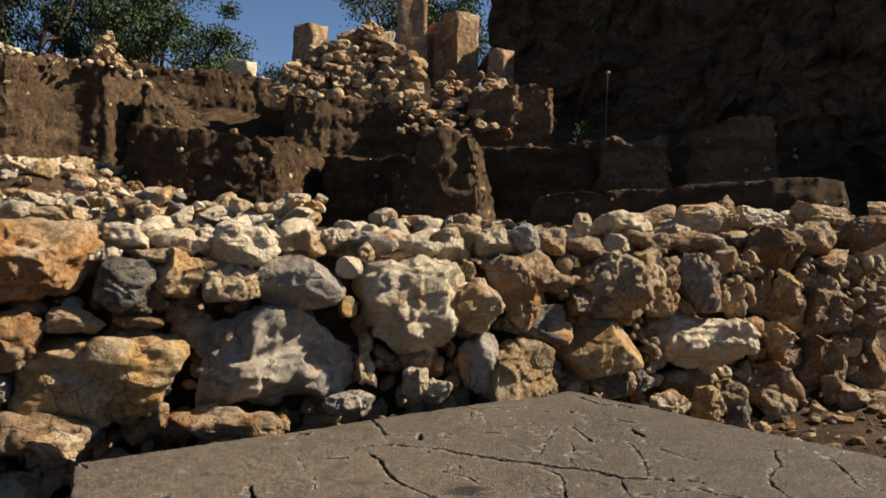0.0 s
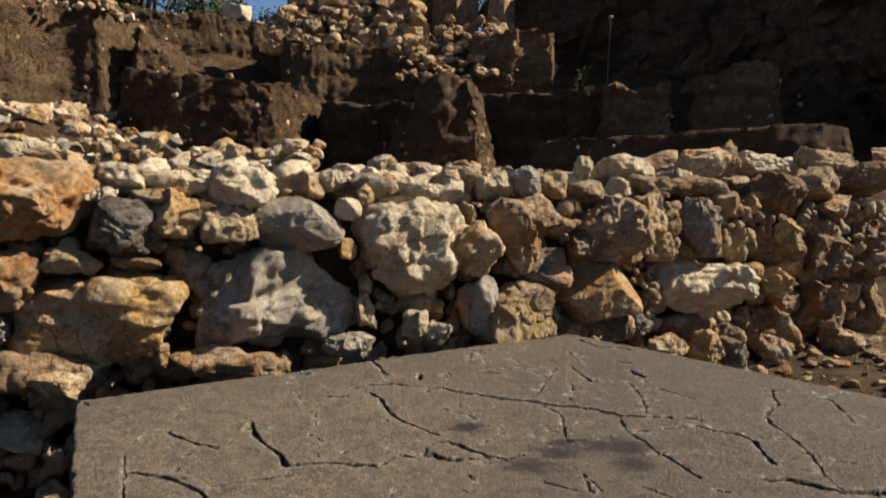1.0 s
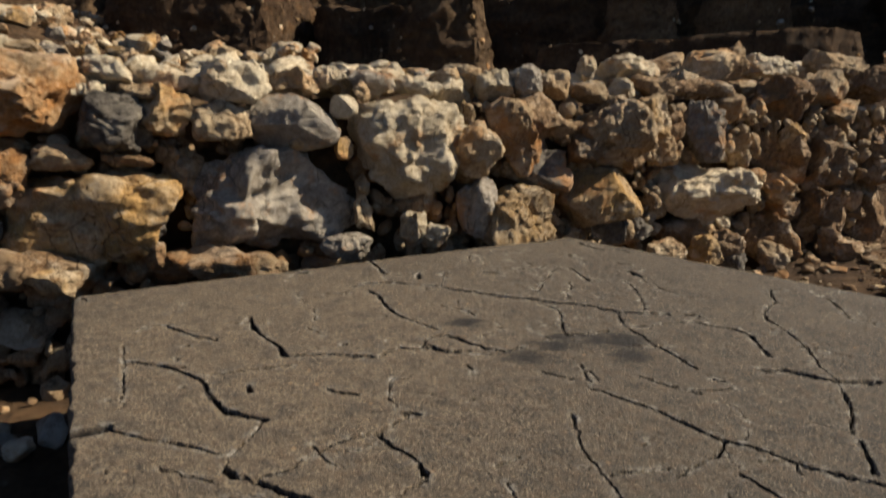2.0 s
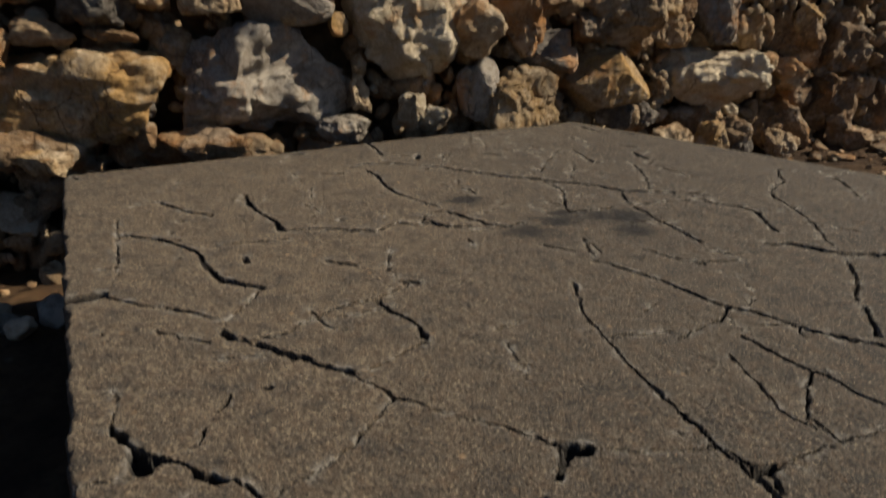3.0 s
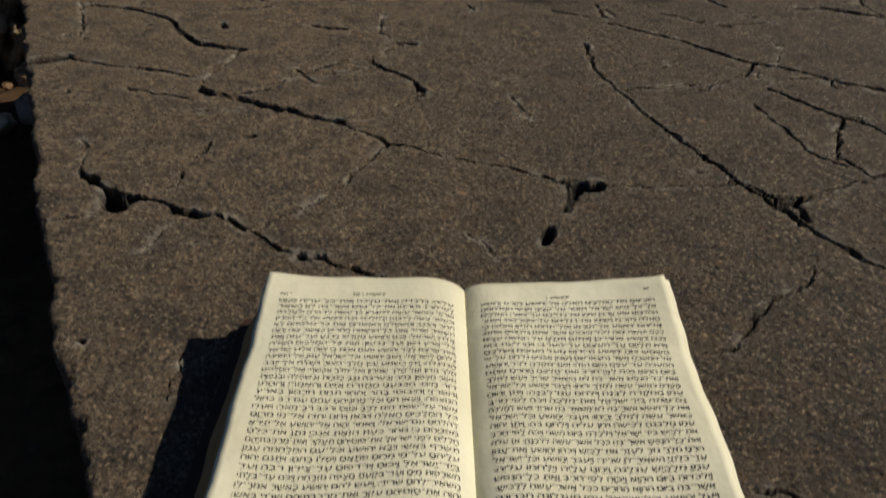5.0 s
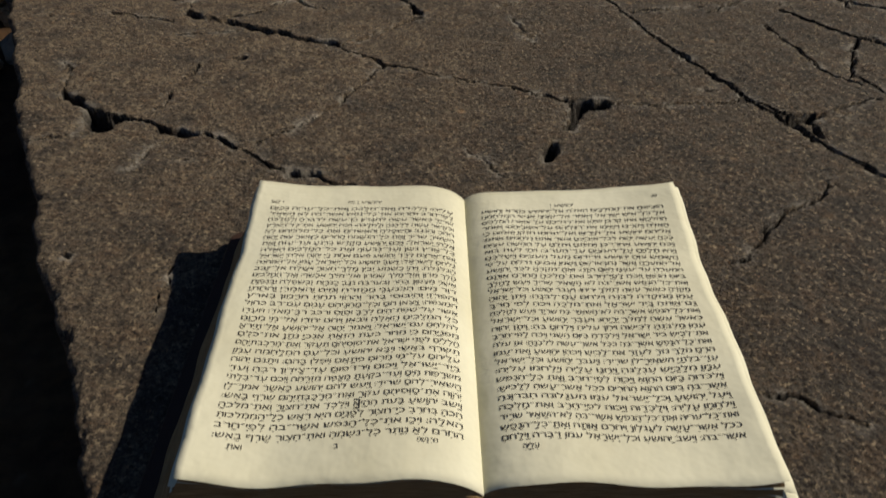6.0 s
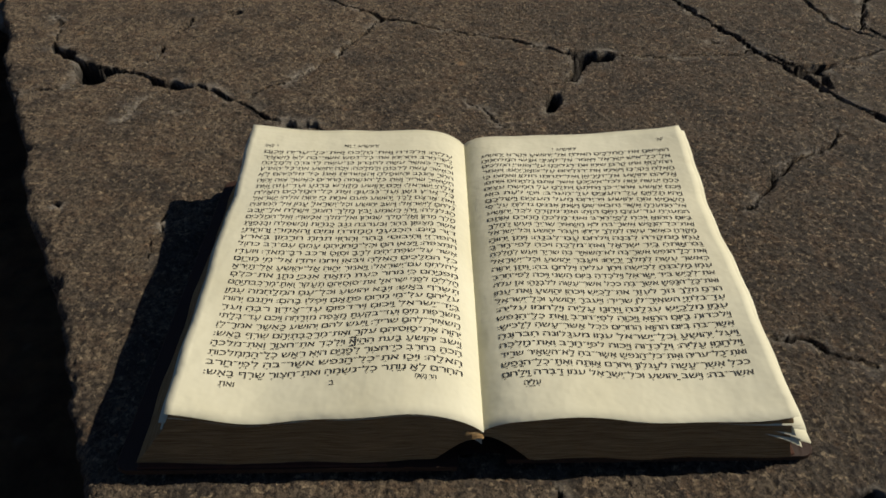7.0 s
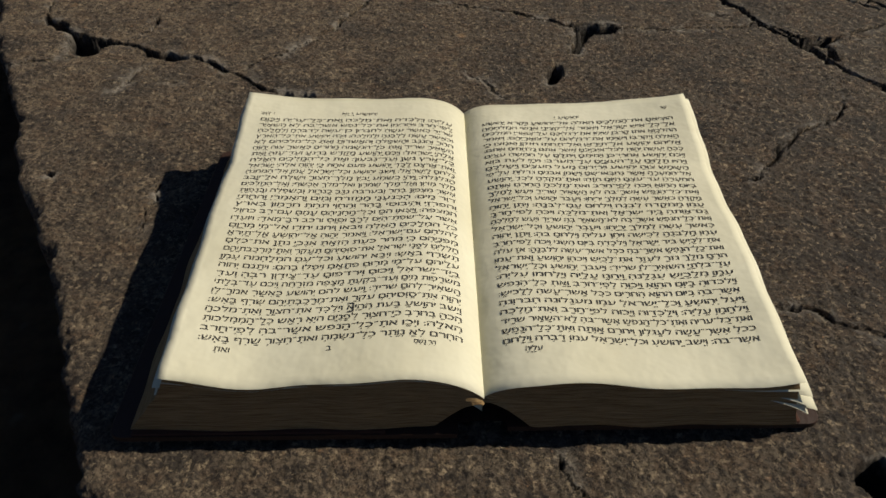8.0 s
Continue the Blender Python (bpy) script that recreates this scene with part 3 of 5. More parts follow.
def build_slab():
    theta = np.concatenate([np.arange(radians(0), radians(42), 0.012), np.arange(radians(42), radians(122), 0.0017)])
    radius = np.exp(np.arange(math.log(0.30), math.log(3.4), 0.0017 * 1.1))
    radius = np.concatenate([np.arange(0.02, 0.30, 0.02), radius])
    gt, gr = np.meshgrid(theta, radius)
    x, y = 0.10 + gr * np.cos(gt), -0.30 + gr * np.sin(gt)
    shape = x.shape
    x, y = x.ravel(), y.ravel()
    # distance to the outline, negative inside
    inside = np.zeros(len(x), bool)
    edge = np.full(len(x), 9.0)
    for a, b in zip(SLAB, SLAB[1:] + SLAB[:1]):
        edge = np.minimum(edge, segment_distance(x, y, a, b))
        cross = ((a[1] > y) != (b[1] > y)) & (x < (b[0] - a[0]) * (y - a[1]) / (b[1] - a[1] + 1e-12) + a[0])
        inside ^= cross
    d = np.where(inside, -edge, edge)
    d = d + 0.014 * (fbm(x * 14 + 9, y * 14 + 9, 21, 4) - 0.5) + 0.010 * (fbm(x * 70 + 9, y * 70 + 9, 23, 3) - 0.5) + 0.012 * (fbm(x * 5, y * 5, 4, 2) - 0.5)
    z = 0.010 * (fbm(x * 2.2 + 7, y * 2.2 + 7, 1, 3) - 0.5) + 0.0030 * (fbm(x * 26 + 3, y * 26 + 3, 8, 4) - 0.5)
    z = z + 0.0013 * (fbm(x * 120 + 5, y * 120 + 5, 61, 2) - 0.5) + 0.0027 * (fbm(x * 430 + 5, y * 430 + 5, 67, 2) - 0.5)
    lip = np.zeros(len(x))
    wob_x = 0.010 * (fbm(x * 28, y * 28, 31, 4) - 0.5) + 0.009 * (fbm(x * 85, y * 85, 33, 3) - 0.5)
    wob_y = 0.010 * (fbm(x * 28 + 70, y * 28 + 70, 37, 4) - 0.5) + 0.009 * (fbm(x * 85 + 70, y * 85 + 70, 39, 3) - 0.5)
    crack_shade = np.zeros(len(x))
    vary = fbm(x * 30 + 11, y * 30 + 11, 41, 4)
    cut = np.zeros(len(x))
    for width, way, deep in CRACKS:
        span_x, span_y = abs(way[-1][0] - way[0][0]), abs(way[-1][1] - way[0][1])
        if not deep and min(p[1] for p in way) > 0.95:
            width *= 0.55 + 2.5 * span_x / (span_x + span_y + 1e-6)
        if not deep and max(p[1] for p in way) < 0.72:
            width *= 0.7
        lo = np.min(way, 0) - 0.05
        hi = np.max(way, 0) + 0.05
        pick = np.where((x > lo[0]) & (x < hi[0]) & (y > lo[1]) & (y < hi[1]))[0]
        dist = np.full(len(pick), 9.0)
        px, py = x[pick] + wob_x[pick], y[pick] + wob_y[pick]
        for a, b in zip(way, way[1:]):
            dist = np.minimum(dist, segment_distance(px, py, a, b))
        half = 0.5 * width * (0.75 + 0.5 * vary[pick] if deep else 0.12 + 2.2 * vary[pick] ** 2.0)
        depth = (0.026 if deep else 0.022) * np.clip(width / 0.005, 0.3, 1.0) * (np.clip(width / 0.012, 0.2, 1.0) if deep else 1.0)
        s = np.clip(1 - dist / half, 0, 1)
        cut[pick] = np.maximum(cut[pick], depth * np.minimum(1, s * 3.2))
        # painted shade reaches past thin cracks, further out with distance
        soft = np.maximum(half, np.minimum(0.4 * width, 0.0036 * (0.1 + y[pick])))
        crack_shade[pick] = np.maximum(crack_shade[pick], np.clip(1.45 - dist / soft, 0, 1))
        sag = 0.0008 * np.exp(-(dist / 0.012) ** 2)
        cut[pick] = np.maximum(cut[pick], sag)
        lip[pick] = np.maximum(lip[pick], np.exp(-np.clip(dist - half, 0, 1) / (0.0012 + 0.0034 * y[pick])))
    z = z - cut
    round_off = np.clip((d + 0.008) / 0.008, 0, 1)
    z = z - 0.005 * round_off ** 2
    fall = np.clip(d / 0.010, 0, 1)
    z = z - 0.62 * fall
    soot = np.zeros(len(x))
    for sx, sy, size in SOOT:
        soot = np.maximum(soot, np.exp(-(((x - sx) / size) ** 2 + ((y - sy) / size / 0.9) ** 2)))
    # lighter tan in two broad patches: the left side and the near end
    tan_blend = (1.2 * np.exp(-(((x + 0.40) / 0.62) ** 2 + ((y - 1.15) / 1.1) ** 2)) + 0.9 * np.exp(-(((x - 0.2) / 0.4) ** 2 + ((y - 0.18) / 0.16) ** 2))) * (0.5 + fbm(x * 3.1 + 5, y * 3.1 + 5, 51, 4))
    keep = (d < 0.03).reshape(shape)
    quad = keep[:-1, :-1] & keep[1:, :-1] & keep[:-1, 1:] & keep[1:, 1:]
    index = np.arange(len(x)).reshape(shape)
    q = np.stack([index[:-1, :-1][quad], index[:-1, 1:][quad], index[1:, 1:][quad], index[1:, :-1][quad]], 1)
    used = np.unique(q)
    remap = np.zeros(len(x), int)
    remap[used] = np.arange(len(used))
    q = remap[q]
    me = bpy.data.meshes.new("stone_slab")
    me.vertices.add(len(used))
    me.vertices.foreach_set("co", np.stack([x, y, z], 1)[used].astype(np.float32).ravel())
    me.loops.add(q.size)
    me.loops.foreach_set("vertex_index", q.ravel().astype(np.int32))
    me.polygons.add(len(q))
    me.polygons.foreach_set("loop_start", np.arange(0, q.size, 4, dtype=np.int32))
    me.polygons.foreach_set("use_smooth", np.ones(len(q), bool))
    me.update(calc_edges=True)
    for name, values in (("lip", lip), ("soot", soot), ("crack_shade", crack_shade), ("tan_blend", tan_blend)):
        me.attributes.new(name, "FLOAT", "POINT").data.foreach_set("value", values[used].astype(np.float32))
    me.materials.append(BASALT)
    ob = new("stone_slab", me)
    # turn the faces up
    if me.polygons[0].normal.z < 0:
        me.flip_normals()
    tagged(ob, "large flat brown-grey basalt slab, cracked all over", "stone slab")


build_slab()


# ---- the dry stone wall behind the slab ----
wall = tagged(new("wall_north"), "rough dry stone wall of large limestone boulders", "wall", kind="structure")
BIG = []


def boulder(x, y, z, w, d, h, kind, seed, rough=1.0):
    fine = 6 if w * h > 0.05 else 5
    ob = new("boulder", rock_mesh("boulder", seed * 17 + 5, fine, 13 if rough >= 1 else 6, rough, STONE[kind], (w, d, h)))
    rng = random.Random(seed)
    ob.matrix_world = pose(x, y, z, rng.uniform(-12, 8), rng.uniform(-9, 9), rng.uniform(-2, 28))
    ob.parent = wall
    if w > 0.25:
        tagged(ob, {"tan": "pale tan", "orange": "rust-stained orange", "ochre": "ochre", "grey": "smooth blue-grey", "white": "bleached pale", "brown": "brown",
                    "dark": "dark grey"}[kind] + " limestone boulder")
    BIG.append((x, z, w, h))


boulder(-1.260, 2.160, 0.502, 0.385, 0.317, 0.283, "orange", 1)
boulder(-1.028, 2.232, 0.433, 0.239, 0.199, 0.178, "dark", 2)
boulder(-0.879, 2.284, 0.468, 0.169, 0.142, 0.165, "ochre", 3)
boulder(-1.095, 2.254, 0.517, 0.100, 0.100, 0.051, "white", 4)
boulder(-1.140, 2.153, 0.325, 0.177, 0.100, 0.082, "tan", 5)
boulder(-0.978, 2.228, 0.320, 0.156, 0.100, 0.047, "brown", 6)
boulder(-1.296, 2.099, 0.269, 0.189, 0.158, 0.187, "orange", 7)
boulder(-1.106, 2.244, 0.140, 0.567, 0.385, 0.337, "ochre", 8)
boulder(-0.716, 2.394, 0.557, 0.262, 0.168, 0.144, "white", 9)
boulder(-0.732, 2.353, 0.437, 0.193, 0.152, 0.130, "tan", 10)
boulder(-0.530, 2.460, 0.432, 0.311, 0.220, 0.188, "grey", 11, 0.35)
boulder(-0.370, 2.510, 0.484, 0.096, 0.100, 0.079, "white", 12, 0.35)
boulder(-0.372, 2.509, 0.347, 0.065, 0.100, 0.077, "ochre", 13, 0.35)
boulder(-0.511, 2.439, 0.376, 0.076, 0.100, 0.067, "tan", 14, 0.35)
boulder(-0.598, 2.478, 0.187, 0.590, 0.420, 0.386, "grey", 15)
boulder(-0.313, 2.539, 0.218, 0.054, 0.100, 0.080, "tan", 16)
boulder(-0.310, 2.540, 0.129, 0.081, 0.100, 0.131, "tan", 17)
boulder(-0.344, 2.408, 0.030, 0.177, 0.118, 0.100, "grey", 18)
boulder(-0.688, 2.246, 0.002, 0.371, 0.129, 0.110, "orange", 19)
boulder(-0.971, 2.173, 0.069, 0.126, 0.106, 0.132, "ochre", 20)
boulder(-0.932, 2.249, 0.110, 0.097, 0.100, 0.072, "dark", 21)
boulder(-0.892, 2.187, 0.038, 0.069, 0.100, 0.100, "brown", 22)
boulder(-1.172, 2.051, 0.003, 0.300, 0.143, 0.122, "brown", 23)
boulder(-1.103, 2.011, -0.014, 0.151, 0.100, 0.075, "ochre", 24)
boulder(-1.322, 2.071, 0.116, 0.062, 0.100, 0.099, "grey", 25)
boulder(-1.323, 2.070, 0.015, 0.059, 0.100, 0.099, "grey", 26)
boulder(-1.154, 2.216, 0.016, 0.203, 0.170, 0.170, "brown", 27)
boulder(-0.155, 2.680, 0.327, 0.444, 0.366, 0.382, "white", 28)
boulder(0.074, 2.727, 0.337, 0.194, 0.163, 0.216, "tan", 29)
boulder(0.215, 2.852, 0.382, 0.216, 0.181, 0.305, "orange", 30)
boulder(0.299, 2.922, 0.451, 0.247, 0.207, 0.189, "brown", 31)
boulder(0.605, 3.057, 0.404, 0.375, 0.312, 0.293, "tan", 32)
boulder(0.499, 2.942, 0.335, 0.151, 0.127, 0.121, "brown", 33)
boulder(0.802, 3.232, 0.450, 0.166, 0.139, 0.216, "ochre", 34)
boulder(0.914, 3.320, 0.411, 0.149, 0.125, 0.146, "brown", 35)
boulder(1.115, 3.445, 0.390, 0.226, 0.189, 0.286, "grey", 36)
boulder(1.300, 3.608, 0.474, 0.092, 0.100, 0.073, "tan", 37, 0.35)
boulder(0.580, 3.018, 0.139, 0.362, 0.288, 0.248, "ochre", 38, 0.35)
boulder(1.108, 3.454, 0.116, 0.560, 0.396, 0.342, "white", 39)
boulder(0.315, 2.928, 0.257, 0.293, 0.195, 0.166, "dark", 40)
boulder(0.213, 2.804, 0.084, 0.350, 0.290, 0.255, "ochre", 41)
boulder(0.089, 2.749, 0.112, 0.161, 0.135, 0.250, "grey", 42)
boulder(1.591, 3.753, 0.102, 0.216, 0.181, 0.159, "tan", 43)
boulder(1.608, 3.854, 0.238, 0.357, 0.298, 0.295, "brown", 44)
boulder(1.649, 3.793, 0.358, 0.127, 0.107, 0.142, "ochre", 45)
boulder(1.634, 3.916, 0.541, 0.330, 0.276, 0.254, "brown", 46)
boulder(1.869, 4.010, 0.604, 0.254, 0.214, 0.195, "tan", 47)
boulder(1.979, 4.004, 0.467, 0.241, 0.183, 0.155, "tan", 48)
boulder(2.263, 4.244, 0.628, 0.336, 0.257, 0.219, "brown", 49)
boulder(2.299, 4.162, 0.269, 0.330, 0.276, 0.350, "brown", 50)
boulder(1.577, 3.777, -0.151, 0.315, 0.263, 0.253, "brown", 51)
boulder(1.545, 3.588, -0.200, 0.213, 0.165, 0.141, "tan", 52)
boulder(1.913, 3.956, 0.204, 0.296, 0.248, 0.302, "brown", 53)
boulder(1.878, 3.920, -0.037, 0.294, 0.246, 0.306, "brown", 54)
boulder(1.926, 3.823, -0.186, 0.177, 0.149, 0.239, "brown", 55)
boulder(1.279, 3.452, -0.132, 0.183, 0.154, 0.147, "brown", 56)
boulder(1.097, 3.220, -0.126, 0.160, 0.135, 0.169, "ochre", 57)
boulder(0.894, 3.054, -0.090, 0.196, 0.130, 0.110, "tan", 58)
boulder(1.302, 3.411, -0.216, 0.131, 0.111, 0.145, "dark", 59)
boulder(0.609, 3.048, 0.008, 0.187, 0.157, 0.155, "dark", 60)
boulder(0.777, 3.209, -0.025, 0.150, 0.126, 0.116, "dark", 61)
boulder(1.022, 3.417, -0.077, 0.281, 0.178, 0.151, "brown", 62)
boulder(-0.166, 2.663, 0.132, 0.113, 0.100, 0.106, "brown", 63)
boulder(-0.136, 2.588, 0.058, 0.101, 0.100, 0.138, "white", 64)
boulder(-0.064, 2.624, 0.037, 0.118, 0.100, 0.100, "white", 65)
boulder(2.245, 4.175, -0.063, 0.233, 0.196, 0.390, "brown", 66)
boulder(1.992, 3.754, -0.221, 0.179, 0.151, 0.137, "brown", 67)
boulder(1.445, 3.679, 0.155, 0.124, 0.104, 0.120, "tan", 68)
boulder(1.872, 3.947, 0.371, 0.157, 0.132, 0.128, "brown", 69)
boulder(1.632, 3.859, -0.001, 0.247, 0.185, 0.157, "brown", 70)
boulder(-0.315, 2.645, 0.271, 0.151, 0.127, 0.121, "brown", 71)
boulder(0.693, 3.148, 0.291, 0.202, 0.167, 0.142, "brown", 72)
boulder(0.869, 3.285, 0.317, 0.158, 0.133, 0.148, "tan", 73)
boulder(-1.224, 2.266, 0.582, 0.154, 0.104, 0.088, "white", 74)
boulder(-1.074, 2.305, 0.580, 0.182, 0.109, 0.093, "white", 75)
boulder(-0.903, 2.363, 0.559, 0.245, 0.107, 0.091, "white", 76)
boulder(-0.948, 2.292, 0.513, 0.158, 0.100, 0.065, "tan", 77)
boulder(-0.816, 2.603, 0.607, 0.141, 0.103, 0.087, "white", 78)
boulder(-0.699, 2.554, 0.590, 0.096, 0.100, 0.072, "white", 79)
boulder(-0.546, 2.529, 0.559, 0.186, 0.124, 0.105, "tan", 80)
boulder(-0.437, 2.598, 0.580, 0.114, 0.100, 0.082, "white", 81)
boulder(-0.315, 2.665, 0.560, 0.193, 0.130, 0.110, "grey", 82)
boulder(-0.326, 2.592, 0.536, 0.067, 0.100, 0.077, "tan", 83)
boulder(-0.151, 2.740, 0.553, 0.191, 0.101, 0.086, "white", 84)
boulder(0.000, 2.907, 0.578, 0.174, 0.146, 0.129, "tan", 85)
boulder(0.131, 2.891, 0.568, 0.163, 0.137, 0.128, "white", 86)
boulder(0.256, 2.930, 0.584, 0.141, 0.119, 0.130, "grey", 87)
boulder(0.375, 3.043, 0.575, 0.137, 0.115, 0.125, "tan", 88)
boulder(0.530, 3.098, 0.555, 0.194, 0.120, 0.101, "tan", 89)
boulder(0.530, 3.273, 0.650, 0.095, 0.100, 0.107, "white", 90)
boulder(0.725, 3.377, 0.647, 0.314, 0.178, 0.152, "white", 91)
boulder(0.820, 3.344, 0.579, 0.241, 0.129, 0.109, "brown", 92)
boulder(1.125, 3.589, 0.573, 0.418, 0.121, 0.102, "brown", 93)
boulder(1.237, 3.886, 0.681, 0.391, 0.223, 0.190, "tan", 94)
boulder(1.666, 4.209, 0.713, 0.389, 0.153, 0.130, "white", 95)
boulder(2.082, 4.399, 0.731, 0.370, 0.176, 0.149, "tan", 96)
boulder(1.440, 4.106, 0.755, 0.118, 0.100, 0.160, "tan", 97)
boulder(2.587, 4.717, 0.780, 0.194, 0.135, 0.114, "white", 98)
boulder(-1.540, 2.425, 0.644, 0.182, 0.109, 0.093, "white", 99)
boulder(-1.396, 2.437, 0.638, 0.121, 0.100, 0.072, "tan", 100)


def build_wall_core():
    """Earth and rubble packed between the boulders."""
    n, m = 150, 44
    verts = []
    for j in range(m + 1):
        for i in range(n + 1):
            x = -2.6 + 5.0 * i / n
            v = j / m
            if v < 0.6:
                z, back = -0.5 + 0.98 * v / 0.6, 0.19 + 0.03 * v
            else:
                s = (v - 0.6) / 0.4
                z, back = 0.48 + 0.06 * math.sin(s * 3.0) - 0.05 * s, 0.22 + s * 0.73
            p = Vector((x, float(wall_y(x)) + back, z))
            p += noise.noise_vector(p * 5.0) * 0.05 + noise.noise_vector(p * 17.0) * 0.02
            verts.append(p)
    w = n + 1
    faces = [(j * w + i, j * w + i + 1, (j + 1) * w + i + 1, (j + 1) * w + i) for j in range(m) for i in range(n)]
    link_mesh("rubble_core", verts, faces, PALE_EARTH, wall)


build_wall_core()
rng = random.Random(5)
count = 0
while count < 290:
    x = rng.uniform(-2.4, 2.2)
    z = rng.uniform(-0.35, 0.55)
    if any(abs(x - bx) < bw * 0.40 and abs(z - bz) < bh * 0.40 for bx, bz, bw, bh in BIG):
        continue
    size = rng.choice((0.04, 0.06, 0.08, 0.10, 0.13))
    stone(wall, x, float(wall_y(x)) + rng.uniform(0.07, 0.17), z, size * rng.uniform(0.9, 1.7), size, size * rng.uniform(0.7, 1.1),
          pick_kind(rng, 0.15), rng.randrange(99), 3, rng)
    count += 1


def packed_fill():
    """Small stones packed into the joints, joined into one part."""
    r = random.Random(19)
    verts, faces = [], []
    shapes = []
    for i in range(6):
        me = rock_mesh("fill", 500 + i, 2, 9)
        shapes.append(([v.co.copy() for v in me.vertices], [tuple(p.vertices) for p in me.polygons]))
        bpy.data.meshes.remove(me)
    for _ in range(3400):
        x, z = r.uniform(-2.4, 2.3), r.uniform(-0.40, 0.50)
        if any(abs(x - bx) < bw * 0.42 and abs(z - bz) < bh * 0.42 for bx, bz, bw, bh in BIG):
            continue
        w = r.choice((0.02, 0.03, 0.04, 0.055, 0.07))
        m = pose(x, float(wall_y(x)) + r.uniform(0.05, 0.19), z, r.uniform(0, 360), r.uniform(0, 360), r.uniform(0, 360)) @ Matrix.Diagonal((w * 1.3, w, w * 0.8, 1))
        vs, fs = r.choice(shapes)
        k = len(verts)
        verts += [m @ v for v in vs]
        faces += [tuple(k + i for i in f) for f in fs]
    tagged(link_mesh("packed_stones", verts, faces, STONE["tan"], wall), "small stones packed in the joints", kind="stuff")


packed_fill()


def strew(name, label, n, place, sizes, pale, seed, sub=3, kind="stuff"):
    """Loose stones lying over a stretch of ground or wall top: place(rng) gives x, y, z."""
    r = random.Random(seed)
    heap = tagged(new(name), label, "rubble", kind=kind)
    for _ in range(n):
        x, y, z = place(r)
        s = r.choice(sizes) * r.uniform(0.8, 1.25)
        stone(heap, x, y, z, s * r.uniform(1.0, 1.5), s * r.uniform(0.9, 1.2), s * r.uniform(0.6, 0.9), pick_kind(r, pale), r.randrange(99), sub, r)
    return heap


def on_wall_top(r):
    x = r.uniform(-2.4, 2.3)
    s = r.random()
    rise = 0.16 * s * max(0.0, min(1.0, (x - 0.3) / 0.7))
    return x, float(wall_y(x)) + 0.18 + s * 0.75, 0.54 + rise + r.uniform(-0.02, 0.04)


def on_pale_top(r):
    x, y, z = on_wall_top(r)
    while x > 0.15:
        x, y, z = on_wall_top(r)
    return x, y, z


def on_brown_top(r):
    x, y, z = on_wall_top(r)
    while x < 0.15:
        x, y, z = on_wall_top(r)
    return x, y, z


strew("pale_rubble", "loose bleached limestone rubble on the wall top", 140, on_pale_top, (0.05, 0.07, 0.10, 0.15), 0.75, 11, 4)
strew("wall_rubble", "loose tan limestone rubble on the wall top", 120, on_brown_top, (0.05, 0.07, 0.10, 0.14), 0.16, 17, 4)


def second_wall(r):
    x = r.uniform(-3.7, -1.05)
    s = r.random()
    return x, 4.7 + r.uniform(0, 0.25) + s * 0.2, 0.46 + s * 0.30 + 0.04 * math.sin(x * 5)


strew("low_stone_wall", "low tumbled wall of pale limestone rubble", 300, second_wall, (0.06, 0.08, 0.11, 0.15), 0.35, 12)


def left_slope(r):
    x, y = r.uniform(-5.6, -3.0), r.uniform(5.0, 7.2)
    return x, y, float(ground_height(np.array(x), np.array(y))) + 0.03


strew("rubble_slope", "slope of loose pale limestone rubble", 460, left_slope, (0.05, 0.08, 0.11, 0.15), 0.25, 13)


def pit_floor(r):
    x = r.uniform(-2.2, 2.4)
    y = float(wall_y(x)) - r.uniform(-0.05, 0.45)
    return x, y, float(ground_height(np.array(x), np.array(y))) + 0.01


def right_floor(r):
    x = r.uniform(0.9, 2.2)
    y = float(wall_y(x)) - r.uniform(0.0, 0.9)
    return x, y, float(ground_height(np.array(x), np.array(y))) + 0.005


strew("scattered_rubble", "small brown rubble scattered on the earth", 170, right_floor, (0.012, 0.02, 0.035, 0.07), 0.0, 16, 3)
strew("fallen_stones", "small fallen stones at the foot of the wall", 150, pit_floor, (0.02, 0.03, 0.05, 0.08), 0.15, 14, 3)


def gully(r):
    x, y = r.uniform(-1.1, 1.0), r.uniform(4.4, 6.2)
    return x, y, float(ground_height(np.array(x), np.array(y))) + 0.03


strew("gully_rubble", "brown rubble lying in the gully", 170, gully, (0.05, 0.08, 0.12, 0.16), 0.1, 15)


